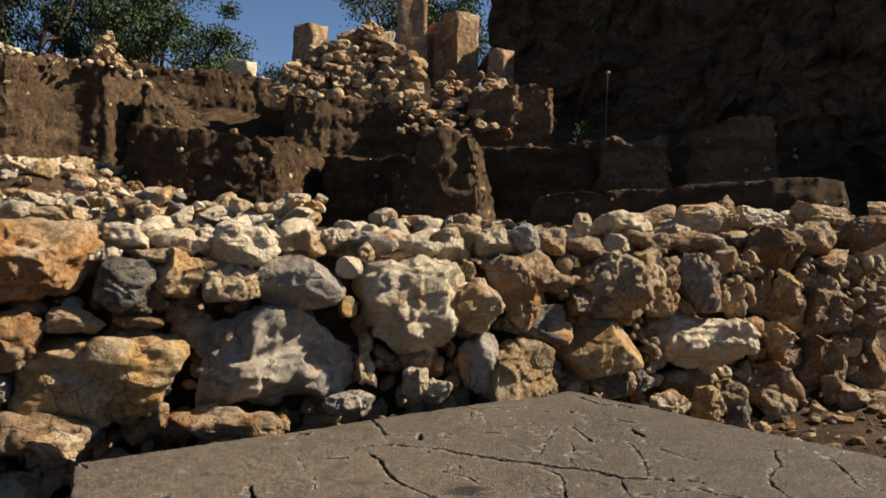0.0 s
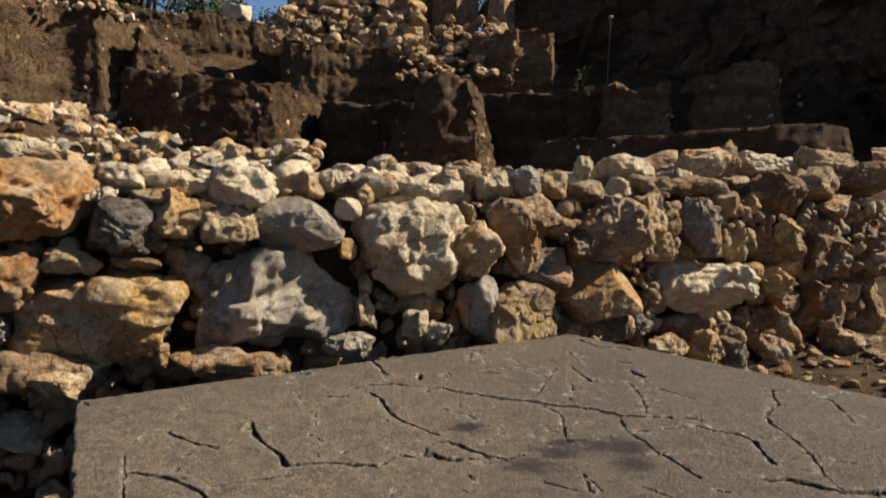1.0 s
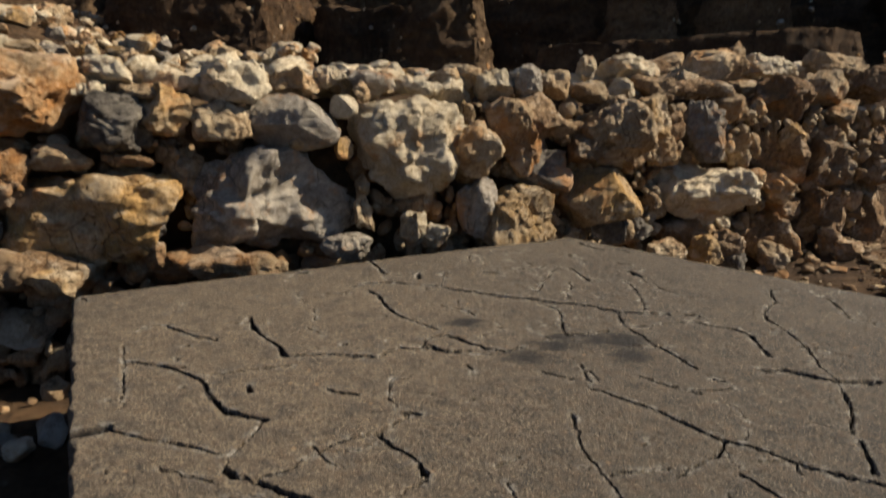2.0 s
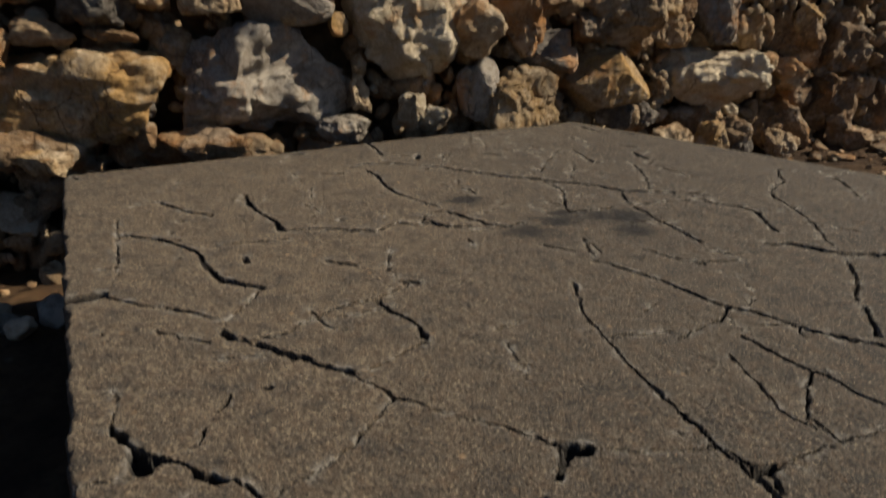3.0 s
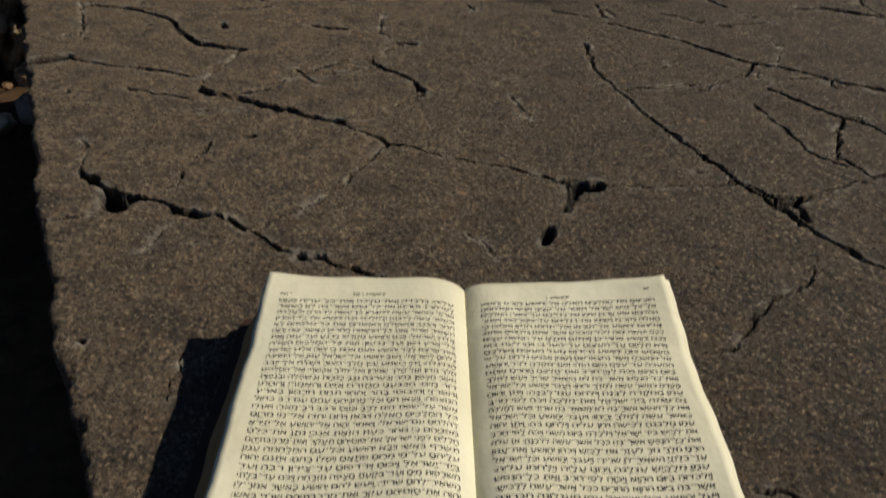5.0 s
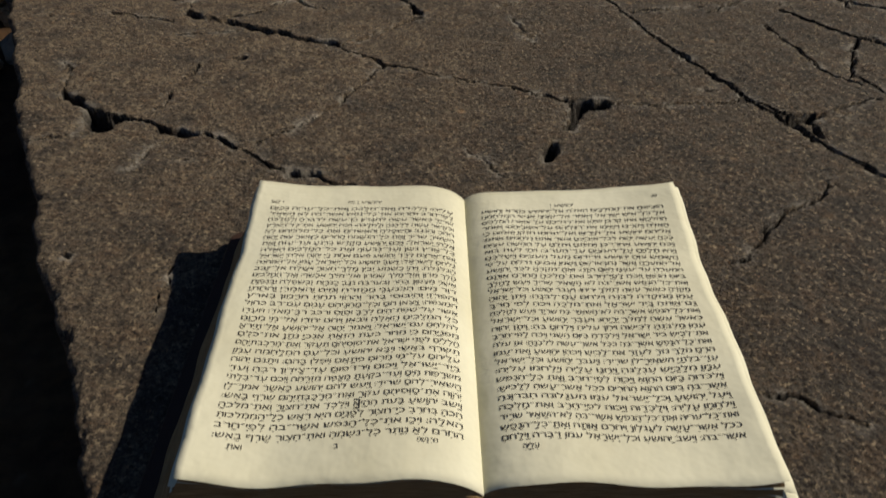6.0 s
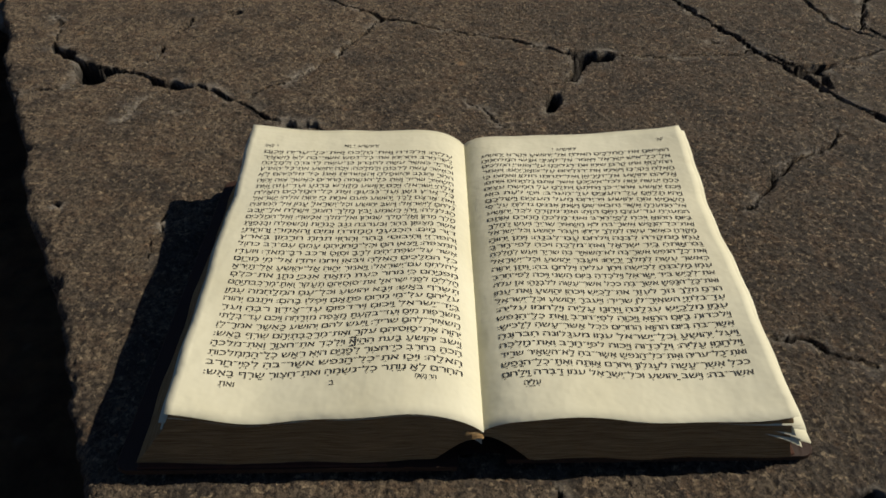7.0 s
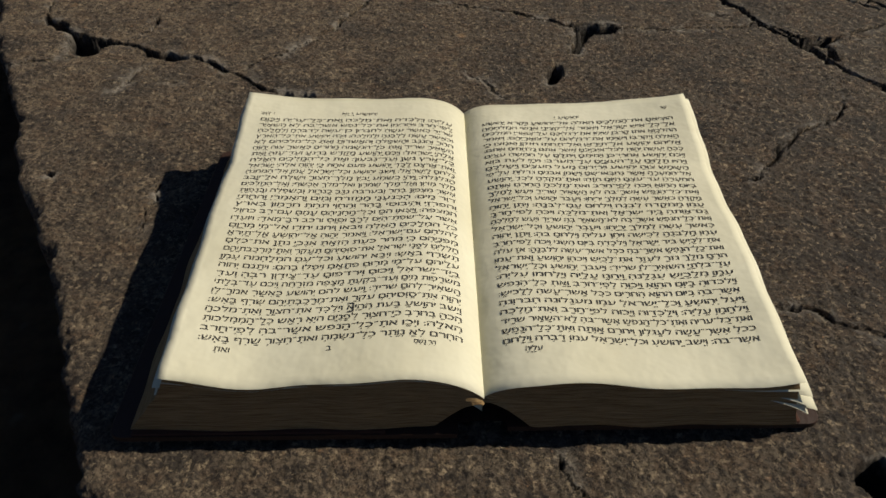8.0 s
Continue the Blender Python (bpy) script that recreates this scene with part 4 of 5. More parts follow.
# ---- cut earth banks of the excavation ----
def earth_bank(name, label, outline, z0, material, seed, batter=0.12, ragged=0.10, jag=0.07, step=0.033, stones=35):
    """A block of cut earth: the outline (x, y, top), rounded, rises with a batter to a ragged crest; furrowed faces."""
    pts = [Vector(p) for p in outline]
    for _ in range(2):
        pts = [q for a, b in zip(pts, pts[1:] + pts[:1]) for q in (a.lerp(b, 0.18), a.lerp(b, 0.82))]
    ring = []
    for a, b in zip(pts, pts[1:] + pts[:1]):
        k = max(1, int((b - a).xy.length / step))
        ring += [a.lerp(b, i / k) for i in range(k)]
    n = len(ring)
    mid = sum(ring, Vector((0, 0, 0))) / n
    turn = sum(a.x * b.y - b.x * a.y for a, b in zip(ring, ring[1:] + ring[:1]))
    normals = []
    for i in range(n):
        t = (ring[(i + 1) % n] - ring[i - 1]).xy
        normals.append(Vector((t.y, -t.x, 0)).normalized() * (1 if turn > 0 else -1))
    rows = max(6, int((mid.z - z0) / step))
    verts = []
    for j in range(rows + 1):
        v = j / rows
        for p, out in zip(ring, normals):
            crest = p.z + ragged * noise.fractal(Vector((p.x * 2.1 + seed, p.y * 2.1, seed)), 0.8, 2.0, 5)
            q = Vector((p.x, p.y, z0 + (crest - z0) * v)) - out * batter * v
            furrow = abs(noise.noise(Vector((q.x * 4.5 + seed, q.y * 4.5, q.z * 0.5)))) - 0.25
            rill = abs(noise.noise(Vector((q.x * 13.0 + seed, q.y * 13.0, q.z * 2.0)))) - 0.25
            shelf = noise.noise(Vector((q.x * 0.6, q.y * 0.6 + seed, q.z * 6.0)))
            q += out * (jag * 1.1 * furrow + jag * 0.5 * rill + jag * 0.6 * shelf)
            q += noise.noise_vector(q * 3.0) * jag * 0.35 + noise.noise_vector(q * 11.0) * jag * 0.55 + noise.noise_vector(q * 27.0) * jag * 0.45
            talus = max(0.0, 0.22 - v) / 0.22
            q += out * talus ** 2 * batter * 1.2
            verts.append(q)
    for j in range(1, 9):
        f = 1 - j / 9
        for i in range(n):
            top = verts[rows * n + i]
            q = Vector((mid.x + (top.x - mid.x) * f, mid.y + (top.y - mid.y) * f, top.z * f + mid.z * (1 - f)))
            verts.append(q + noise.noise_vector(q * 6.0) * 0.04)
    faces = [(j * n + i, j * n + (i + 1) % n, (j + 1) * n + (i + 1) % n, (j + 1) * n + i) for j in range(rows + 8) for i in range(n)]
    faces.append(tuple((rows + 8) * n + i for i in range(n)))
    if turn < 0:
        faces = [tuple(reversed(q)) for q in faces]
    ob = link_mesh(name, verts, faces, material)
    r = random.Random(seed)
    for _ in range(stones):
        p = verts[r.randrange(n * 2, len(verts) - n * 7)]
        w = r.choice((0.02, 0.03, 0.04, 0.06))
        stone(ob, p.x, p.y, p.z, w * 1.4, w, w, pick_kind(r, 0.25), r.randrange(99), 2, r)
    return tagged(ob, label, "earth bank", kind="structure")


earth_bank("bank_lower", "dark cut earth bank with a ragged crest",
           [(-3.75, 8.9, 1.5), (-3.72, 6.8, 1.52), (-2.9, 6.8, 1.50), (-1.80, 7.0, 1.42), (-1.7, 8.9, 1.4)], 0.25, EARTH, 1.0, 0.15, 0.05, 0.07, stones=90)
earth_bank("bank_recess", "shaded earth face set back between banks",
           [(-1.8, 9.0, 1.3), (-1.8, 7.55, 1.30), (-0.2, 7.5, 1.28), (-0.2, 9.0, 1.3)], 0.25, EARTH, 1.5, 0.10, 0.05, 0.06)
earth_bank("bank_pillar", "tapering worn pillar of brown earth",
           [(-0.95, 7.7, 1.25), (-0.82, 6.1, 1.25), (-0.3, 5.95, 1.46), (0.24, 6.05, 1.40), (0.3, 7.7, 1.3)], 0.3, PALE_EARTH, 2.0, 0.26, 0.05, 0.07)
earth_bank("bank_left", "sunlit block of cut earth",
           [(-7.0, 9.6, 2.4), (-6.8, 7.1, 2.32), (-4.85, 7.0, 2.25), (-4.58, 7.85, 2.38), (-4.13, 7.9, 2.36), (-4.1, 9.6, 2.4)], 0.8, PALE_EARTH, 3.0, 0.12, 0.05, 0.05, stones=90)
earth_bank("bank_upper", "weathered block of cut earth",
           [(-4.30, 9.9, 2.2), (-4.20, 8.1, 2.15), (-3.85, 8.0, 2.2), (-3.52, 8.35, 1.9), (-3.45, 9.9, 1.8)], 1.1, PALE_EARTH, 4.0, 0.22, 0.05, 0.06, stones=60)
earth_bank("bank_back", "long cut earth face under the terrace",
           [(-7.5, 12.0, 2.8), (-7.5, 9.0, 2.7), (-4.7, 9.0, 2.62), (-3.0, 10.1, 2.66), (-2.4, 10.2, 2.6), (-2.4, 12.0, 2.6)], 1.1, PALE_EARTH, 5.0, 0.16, 0.04, 0.05, stones=90)
earth_bank("bank_middle", "cut earth block below the rubble mound",
           [(-2.62, 10.5, 2.2), (-2.5, 8.4, 2.14), (-1.15, 9.05, 2.12), (-0.9, 8.7, 1.95), (0.2, 8.9, 2.0), (0.2, 10.5, 2.2)], 1.0, PALE_EARTH, 6.0, 0.10, 0.05, 0.05, stones=70)
earth_bank("bank_centre", "furrowed brown earth block",
           [(-0.30, 10.2, 2.3), (-0.22, 8.75, 2.25), (0.35, 8.6, 2.28), (0.62, 8.72, 2.30), (0.98, 8.65, 2.28), (1.02, 10.2, 2.2)], 0.9, ORANGE_EARTH, 7.0, 0.10, 0.05, 0.08)
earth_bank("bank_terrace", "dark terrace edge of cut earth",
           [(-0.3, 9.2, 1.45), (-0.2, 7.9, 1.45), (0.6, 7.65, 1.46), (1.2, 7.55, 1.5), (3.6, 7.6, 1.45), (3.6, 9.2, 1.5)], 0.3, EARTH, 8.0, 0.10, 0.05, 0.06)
earth_bank("bank_shoulder", "rounded brown earth shoulder",
           [(1.15, 8.4, 1.5), (1.2, 7.35, 1.53), (1.6, 7.25, 1.47), (2.05, 7.3, 1.56), (2.1, 8.4, 1.5)], 0.35, ORANGE_EARTH, 9.0, 0.14, 0.06, 0.06)
earth_bank("bank_right", "tall rounded brown earth block",
           [(2.05, 8.4, 1.6), (2.15, 7.25, 1.62), (2.65, 7.1, 1.80), (3.15, 7.2, 1.76), (3.25, 8.4, 1.6)], 0.35, ORANGE_EARTH, 10.0, 0.18, 0.06, 0.06)
# darker EARTH here stands in for shade that the cliff doesn't cast this far
earth_bank("bank_low", "low pale earth bank with a flat worn top",
           [(0.3, 6.2, 0.84), (0.45, 5.45, 0.86), (1.5, 5.4, 0.94), (2.5, 5.35, 1.04), (2.95, 5.5, 1.0), (3.1, 6.2, 0.95)], 0.3, EARTH, 11.0, 0.14, 0.02, 0.03)


def build_cliff():
    """High shaded rock face that closes the dig."""
    foot = [(-0.1, 12.6), (0.1, 11.6), (0.9, 10.9), (2.2, 10.2), (3.4, 9.3), (4.4, 8.1), (4.9, 7.0), (5.3, 6.1), (7.5, 5.7), (11.0, 5.6)]
    n, m = 260, 110
    fx, fy = [p[0] for p in foot], [p[1] for p in foot]
    run = np.linspace(0, len(foot) - 1, n + 1)
    xs, ys = np.interp(run, range(len(foot)), fx), np.interp(run, range(len(foot)), fy)
    verts = []
    for j in range(m + 1):
        for i in range(n + 1):
            v = j / m
            z = 0.3 + 4.6 * min(1.0, v / 0.85)
            back = 0.25 * z + (max(0, v - 0.85) / 0.15) * 5.0
            p = Vector((xs[i] + back * 0.25, ys[i] + back, z))
            q = Vector((p.x, p.y, p.z * 0.8))
            d = noise.noise_vector(q * 0.8) * 0.40 + noise.noise_vector(q * 2.4) * 0.28 + noise.noise_vector(q * 7.0) * 0.14 + noise.noise_vector(q * 16.0) * 0.05
            verts.append(p + d)
    w = n + 1
    faces = [(j * w + i, j * w + i + 1, (j + 1) * w + i + 1, (j + 1) * w + i) for j in range(m) for i in range(n)]
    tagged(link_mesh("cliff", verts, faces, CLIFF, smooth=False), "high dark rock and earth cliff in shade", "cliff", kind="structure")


build_cliff()


# ---- rubble mound, cairn and stumps of masonry ----
def mound(r):
    a = r.random()
    x = -2.68 + 1.85 * r.random()
    top = 3.42 - 0.85 * abs(x + 1.65)
    z = 2.05 + (top - 2.05) * a
    return x, 9.1 + (z - 2.0) * 0.62 + r.uniform(-0.05, 0.1), z


def build_mound():
    verts, faces = [], []
    n, m = 40, 26
    for j in range(m + 1):
        for i in range(n + 1):
            x = -2.75 + 2.1 * i / n
            z = 1.9 + (1.42 - 0.85 * abs(x + 1.65)) * min(1, j / (m * 0.7))
            y = 9.15 + (z - 2.0) * 0.6 + max(0, j / m - 0.7) * 4
            p = Vector((x, y, z))
            verts.append(p + noise.noise_vector(p * 4) * 0.08)
    w = n + 1
    faces = [(j * w + i, j * w + i + 1, (j + 1) * w + i + 1, (j + 1) * w + i) for j in range(m) for i in range(n)]
    tagged(link_mesh("mound", verts, faces, EARTH), "peaked mound of earth under rubble", "mound", kind="structure")


build_mound()
strew("mound_rubble", "peaked heap of pale limestone rubble", 420, mound, (0.07, 0.10, 0.14, 0.20), 0.12, 21)


def spill(r):
    x = r.uniform(-1.0, 0.35)
    s = r.random()
    return x, 8.55 + s * 1.2, 1.75 + s * 0.85 - 0.1 * abs(x) + r.uniform(-0.06, 0.06)


strew("spilled_rubble", "spill of rubble between the earth banks", 200, spill, (0.06, 0.09, 0.13), 0.1, 22)


def pillar_skirt(r):
    x = r.uniform(-0.8, 0.3)
    return x, 5.85 + r.uniform(0, 0.3), 0.5 + r.uniform(0, 0.16)


strew("pillar_rubble", "orange-brown stones round the earth pillar", 60, pillar_skirt, (0.07, 0.11, 0.16), 0.15, 23)


def crest(r):
    x = r.uniform(-6.4, -3.0)
    if x < -4.2:
        return x, 7.3 + r.uniform(0, 0.9) + max(0.0, x + 4.9), 2.30 + max(0.0, -x - 4.8) * 0.12 + r.uniform(-0.02, 0.05)
    return x, 9.4 + (x + 4.7) * 0.65 + r.uniform(0, 0.4), 2.62 + r.uniform(-0.02, 0.05)


strew("crest_stones", "small pale stones along the terrace edge", 260, crest, (0.04, 0.06, 0.09), 0.5, 24)


def cairn(x, y, z):
    r = random.Random(31)
    heap = tagged(new("cairn"), "small heap of stacked pale stones", "cairn")
    for level in range(7):
        for i in range(7 - level):
            a = i * 2.4 + level
            rad = 0.17 * (1 - level / 7.5)
            w = r.uniform(0.08, 0.12)
            stone(heap, x + rad * math.cos(a), y + rad * math.sin(a), z + 0.03 + level * 0.062, w * 1.2, w, w * 0.8, "tan", i + level, 3, r)


cairn(-4.36, 8.15, 2.32)


def stump(x, y, z, w, d, h, kind, seed, lean=0.0):
    """A weathered upright block of masonry."""
    bm = bmesh.new()
    bmesh.ops.create_cube(bm, size=1.0)
    bmesh.ops.subdivide_edges(bm, edges=bm.edges, cuts=7, use_grid_fill=True)
    for v in bm.verts:
        p = Vector((v.co.x * w, v.co.y * d, v.co.z * h))
        taper = 1 - 0.08 * (v.co.z + 0.5)
        p.x, p.y = p.x * taper, p.y * taper
        v.co = p + noise.noise_vector(p * 6 + Vector((seed, 0, 0))) * 0.035
    ob = part("masonry_stump", bm, STONE[kind], None, smooth=True)
    ob.matrix_world = pose(x, y, z + h / 2, 0, lean, seed * 13)
    tagged(ob, "weathered upright stump of pale masonry", "masonry", group="masonry stumps")


stump(-1.12, 11.2, 2.4, 0.46, 0.4, 2.1, "brown", 1)
stump(-0.72, 11.5, 2.4, 0.34, 0.4, 1.35, "brown", 2)
stump(-0.36, 11.4, 2.4, 0.48, 0.4, 1.5, "brown", 3)
stump(0.28, 11.0, 2.2, 0.3, 0.3, 1.05, "brown", 4)
stump(-2.78, 11.4, 2.3, 0.40, 0.42, 1.40, "brown", 5)
stump(-3.92, 11.5, 2.3, 0.34, 0.34, 0.86, "white", 6)
stump(-4.2, 11.7, 2.3, 0.3, 0.3, 0.7, "brown", 7)


def marker(x, y, z, h):
    bm = bmesh.new()
    bmesh.ops.create_cone(bm, cap_ends=True, segments=10, radius1=0.006, radius2=0.005, depth=h, matrix=Matrix.Translation((0, 0, h / 2)))
    top = new("survey_stake")
    top.matrix_world = pose(x, y, z, 2, 0, 0)
    tagged(top, "thin metal survey stake with a pale cap", "stake")
    part("rod", bm, METAL, top)
    bm = bmesh.new()
    bmesh.ops.create_cone(bm, cap_ends=True, segments=12, radius1=0.03, radius2=0.025, depth=0.022, matrix=Matrix.Translation((0, 0, h)))
    part("cap", bm, STONE["white"], top)


marker(1.57, 9.0, 1.6, 0.92)


# ---- trees ----
def tube(bm, a, b, ra, rb, seg=8):
    axis = b - a
    m = Matrix.Translation((a + b) / 2) @ axis.to_track_quat("Z", "Y").to_matrix().to_4x4()
    bmesh.ops.create_cone(bm, cap_ends=False, segments=seg, radius1=ra, radius2=rb, depth=axis.length, matrix=m)


def tree(x, y, z, height, spread, seed, leaf, label, n_leaf=9000, size=0.13):
    r = random.Random(seed)
    top = new("tree")
    top.matrix_world = pose(x, y, z)
    tagged(top, label, "tree")
    bm = bmesh.new()
    fork = Vector((r.uniform(-0.2, 0.2), 0, height * 0.26))
    tube(bm, Vector((0, 0, 0)), fork, height * 0.035, height * 0.026)
    clumps = []
    for i in range(13):
        a = i * 2.399 + r.uniform(-0.3, 0.3)
        reach = spread * r.uniform(0.35, 0.95)
        end = Vector((math.cos(a) * reach, math.sin(a) * reach * 0.8, height * r.uniform(0.30, 0.98)))
        mid = fork.lerp(end, 0.5) + Vector((0, 0, -0.05 * height))
        tube(bm, fork, mid, height * 0.016, height * 0.010, 6)
        tube(bm, mid, end, height * 0.010, height * 0.004, 6)
        for _ in range(6):
            sub = end + Vector((r.gauss(0, 1), r.gauss(0, 1), r.gauss(0, 0.7))) * spread * 0.22
            tube(bm, mid.lerp(end, r.uniform(0.2, 0.9)), sub, height * 0.005, height * 0.0015, 5)
            clumps.append((sub, spread * r.uniform(0.10, 0.22)))
    part("trunk", bm, BARK, top, smooth=True)
    verts, faces = [], []
    for i in range(n_leaf):
        c, rad = r.choice(clumps)
        p = c + Vector((r.gauss(0, 1), r.gauss(0, 1), r.gauss(0, 0.75))) * rad * 0.62
        u = Vector((r.gauss(0, 1), r.gauss(0, 1), r.gauss(0, 1))).normalized() * size * r.uniform(0.5, 1.1)
        v = u.cross(Vector((r.gauss(0, 1), r.gauss(0, 1), r.gauss(0, 1)))).normalized() * size * 0.34
        k = len(verts)
        verts += [p - u * 0.5, p + v * 0.5 - u * 0.1, p + u * 0.5, p - v * 0.5 - u * 0.1]
        faces.append((k, k + 1, k + 2, k + 3))
    tagged(link_mesh("crown", verts, faces, leaf, top, smooth=False), kind="stuff")


tree(-8.0, 17.0, 1.6, 5.4, 2.0, 1, LEAF, "broad green tree with a thin airy crown", 26000, 0.12)
tree(-10.9, 16.0, 1.5, 5.9, 2.2, 2, DARK_LEAF, "dense dark green tree", 26000, 0.12)
tree(-9.9, 19.0, 1.6, 6.4, 2.3, 4, DARK_LEAF, "dense dark green tree", 20000, 0.13)
tree(-1.7, 19.0, 1.6, 5.6, 2.3, 3, LEAF, "green tree behind the ruined masonry", 20000, 0.12)


def weed(x, y, z, h, seed):
    r = random.Random(seed)
    top = new("weed")
    top.matrix_world = pose(x, y, z)
    tagged(top, "small green weed growing on the earth bank", "weed")
    verts, faces = [], []
    for i in range(120):
        a, b = r.uniform(0, 6.28), r.uniform(0.2, 1.0)
        p = Vector((math.cos(a) * 0.14 * b, math.sin(a) * 0.14 * b, h * r.uniform(0.1, 1.0) * (1.15 - 0.5 * b)))
        u = Vector((math.cos(a), math.sin(a), r.uniform(-0.2, 0.9))) * 0.05
        v = Vector((-math.sin(a), math.cos(a), 0)) * 0.010
        k = len(verts)
        verts += [p - u, p + v, p + u, p - v]
        faces.append((k, k + 1, k + 2, k + 3))
    tagged(link_mesh("leaves", verts, faces, LEAF, top, smooth=False), kind="stuff")


weed(1.1, 7.75, 1.48, 0.28, 1)
weed(1.55, 10.4, 3.35, 0.35, 2)


# ---- the open book ----
PAGE_W, PAGE_H = 0.141, 0.2287
book = new("book")
book.matrix_world = pose(0.1101, 0.3691, 0.0035, 0, 0, 3.78)
tagged(book, "thick old open book, cream printed pages, worn dark cover", "book")


def page_height(side, u, v):
    """Height of the upper sheet: u from the gutter (0) to the fore edge (1), v from the foot (0) to the head (1)."""
    gutter = 0.0236 + 0.0121 * v
    rise = (0.0125 if side < 0 else 0.0095) * (1 - math.exp(-u / 0.07))
    roll = -0.006 * max(0.0, u - 0.25) if side < 0 else -0.004 * u
    wave = 0.0010 * math.sin(u * 7.0 + v * 3.0) + 0.0007 * math.sin(v * 9 + u * 4 + side)
    head = max(0.0, (v - 0.70) / 0.30)
    fore = max(0.0, (u - 0.62) / 0.38)
    curl = 0.009 * head * fore ** 1.5 + (0.0065 if side < 0 else 0.0035) * fore ** 2 * (1 - v)
    dip = (-0.0013 if side < 0 else 0.0) * math.exp(-((v - 0.05) / 0.1) ** 2) * math.exp(-((u - 0.72) / 0.14) ** 2)
    return gutter + rise + roll + wave * min(1, u * 4) + curl + dip


def page_point(side, u, v, lift=0.0):
    bow = (0.0010 if side < 0 else -0.0010) * math.sin(v * math.pi) * u + (0.0004 * math.sin(v * 17 + side) + 0.0003 * math.sin(v * 43)) * u ** 5
    return Vector((side * u * PAGE_W * (1 + (0.012 if side < 0 else 0.045) * v) + side * bow, v * PAGE_H + 0.0035 * u * math.sin(u * 3) * (v - 0.3) + 0.0006 * math.sin(u * 17 + side * 2) * abs(2 * v - 1) ** 7, page_height(side, u, v) + lift))


def sheet(side, lift, inset, name, seed, label="", fan=0.0):
    """One thin leaf, drawn back by inset at its edges; fan lets its lower corner sag and splay."""
    r_out, loose = random.Random(seed).uniform(0.1, 0.7), 0.0005 if fan else 0.0
    n, m = 56, 40
    bm = bmesh.new()
    layers = []
    for under in (0.0, 0.00016):
        rows = []
        for j in range(m + 1):
            row = []
            for i in range(n + 1):
                s = i / n
                u = (s ** 1.5) * (1 - inset / PAGE_W)
                v = abs(inset) / PAGE_H + (j / m) * (1 - 2 * abs(inset) / PAGE_H)
                p = page_point(side, u, v, lift - under)
                sag = fan * s ** 11 * (1 - j / m) ** 5
                p += Vector((side * sag * r_out, -sag * 0.45, -sag + loose * math.sin(j * 0.31 * r_out + seed) * s ** 6))
                row.append(bm.verts.new(p))
            rows.append(row)
        layers.append(rows)
    a, b = layers
    for j in range(m):
        for i in range(n):
            bm.faces.new((a[j][i], a[j][i + 1], a[j + 1][i + 1], a[j + 1][i]))
            bm.faces.new((b[j][i], b[j + 1][i], b[j + 1][i + 1], b[j][i + 1]))
    loop_a = a[0] + [row[-1] for row in a[1:]] + a[-1][-2::-1] + [row[0] for row in a[-2:0:-1]]
    loop_b = b[0] + [row[-1] for row in b[1:]] + b[-1][-2::-1] + [row[0] for row in b[-2:0:-1]]
    for i in range(len(loop_a)):
        k = (i + 1) % len(loop_a)
        bm.faces.new((loop_a[i], loop_a[k], loop_b[k], loop_b[i]))
    return part(name, bm, PAPER, book, label, smooth=True)


def text_block(side):
    """The body of leaves under the upper sheet: bellied fore edge, arched away from the cover at the spine."""
    n, m, k = 30, 24, 8
    bm = bmesh.new()
    grid = {}
    for j in range(m + 1):
        v = 0.004 + 0.985 * j / m
        for i in range(n + 1):
            s = i / n
            u = s ** 1.4 * 0.985
            top = page_point(side, u, v, -0.0014)
            low = 0.0045 + max(0.0, 1 - u / 0.16) * (top.z - 0.0055)
            for l in range(k + 1):
                f = l / k
                p = Vector((top.x, top.y, top.z + (low - top.z) * f))
                p.x += side * (0.022 if side < 0 else 0.006) * f ** 1.2 * s ** 6
                p.y += (-0.0025 * f if j == 0 else 0.0) + 0.0006 * noise.noise(Vector((p.x * 60, 3.0 * side, p.z * 420)))
                p.x += side * 0.0012 * noise.noise(Vector((7.0, p.y * 30, p.z * 420))) * s ** 6
                grid[i, j, l] = p
    ids = {}

    def vert(key):
        if key not in ids:
            ids[key] = bm.verts.new(grid[key])
        return ids[key]

    for j in range(m):
        for i in range(n):
            bm.faces.new([vert(q) for q in ((i, j, 0), (i + 1, j, 0), (i + 1, j + 1, 0), (i, j + 1, 0))])
            bm.faces.new([vert(q) for q in ((i, j, k), (i, j + 1, k), (i + 1, j + 1, k), (i + 1, j, k))])
    for l in range(k):
        for i in range(n):
            for j in (0, m):
                bm.faces.new([vert(q) for q in ((i, j, l), (i + 1, j, l), (i + 1, j, l + 1), (i, j, l + 1))])
        for j in range(m):
            bm.faces.new([vert(q) for q in ((n, j, l), (n, j + 1, l), (n, j + 1, l + 1), (n, j, l + 1))])
    part("page_block", bm, EDGES, book, "thick block of yellowed page edges", smooth=False)


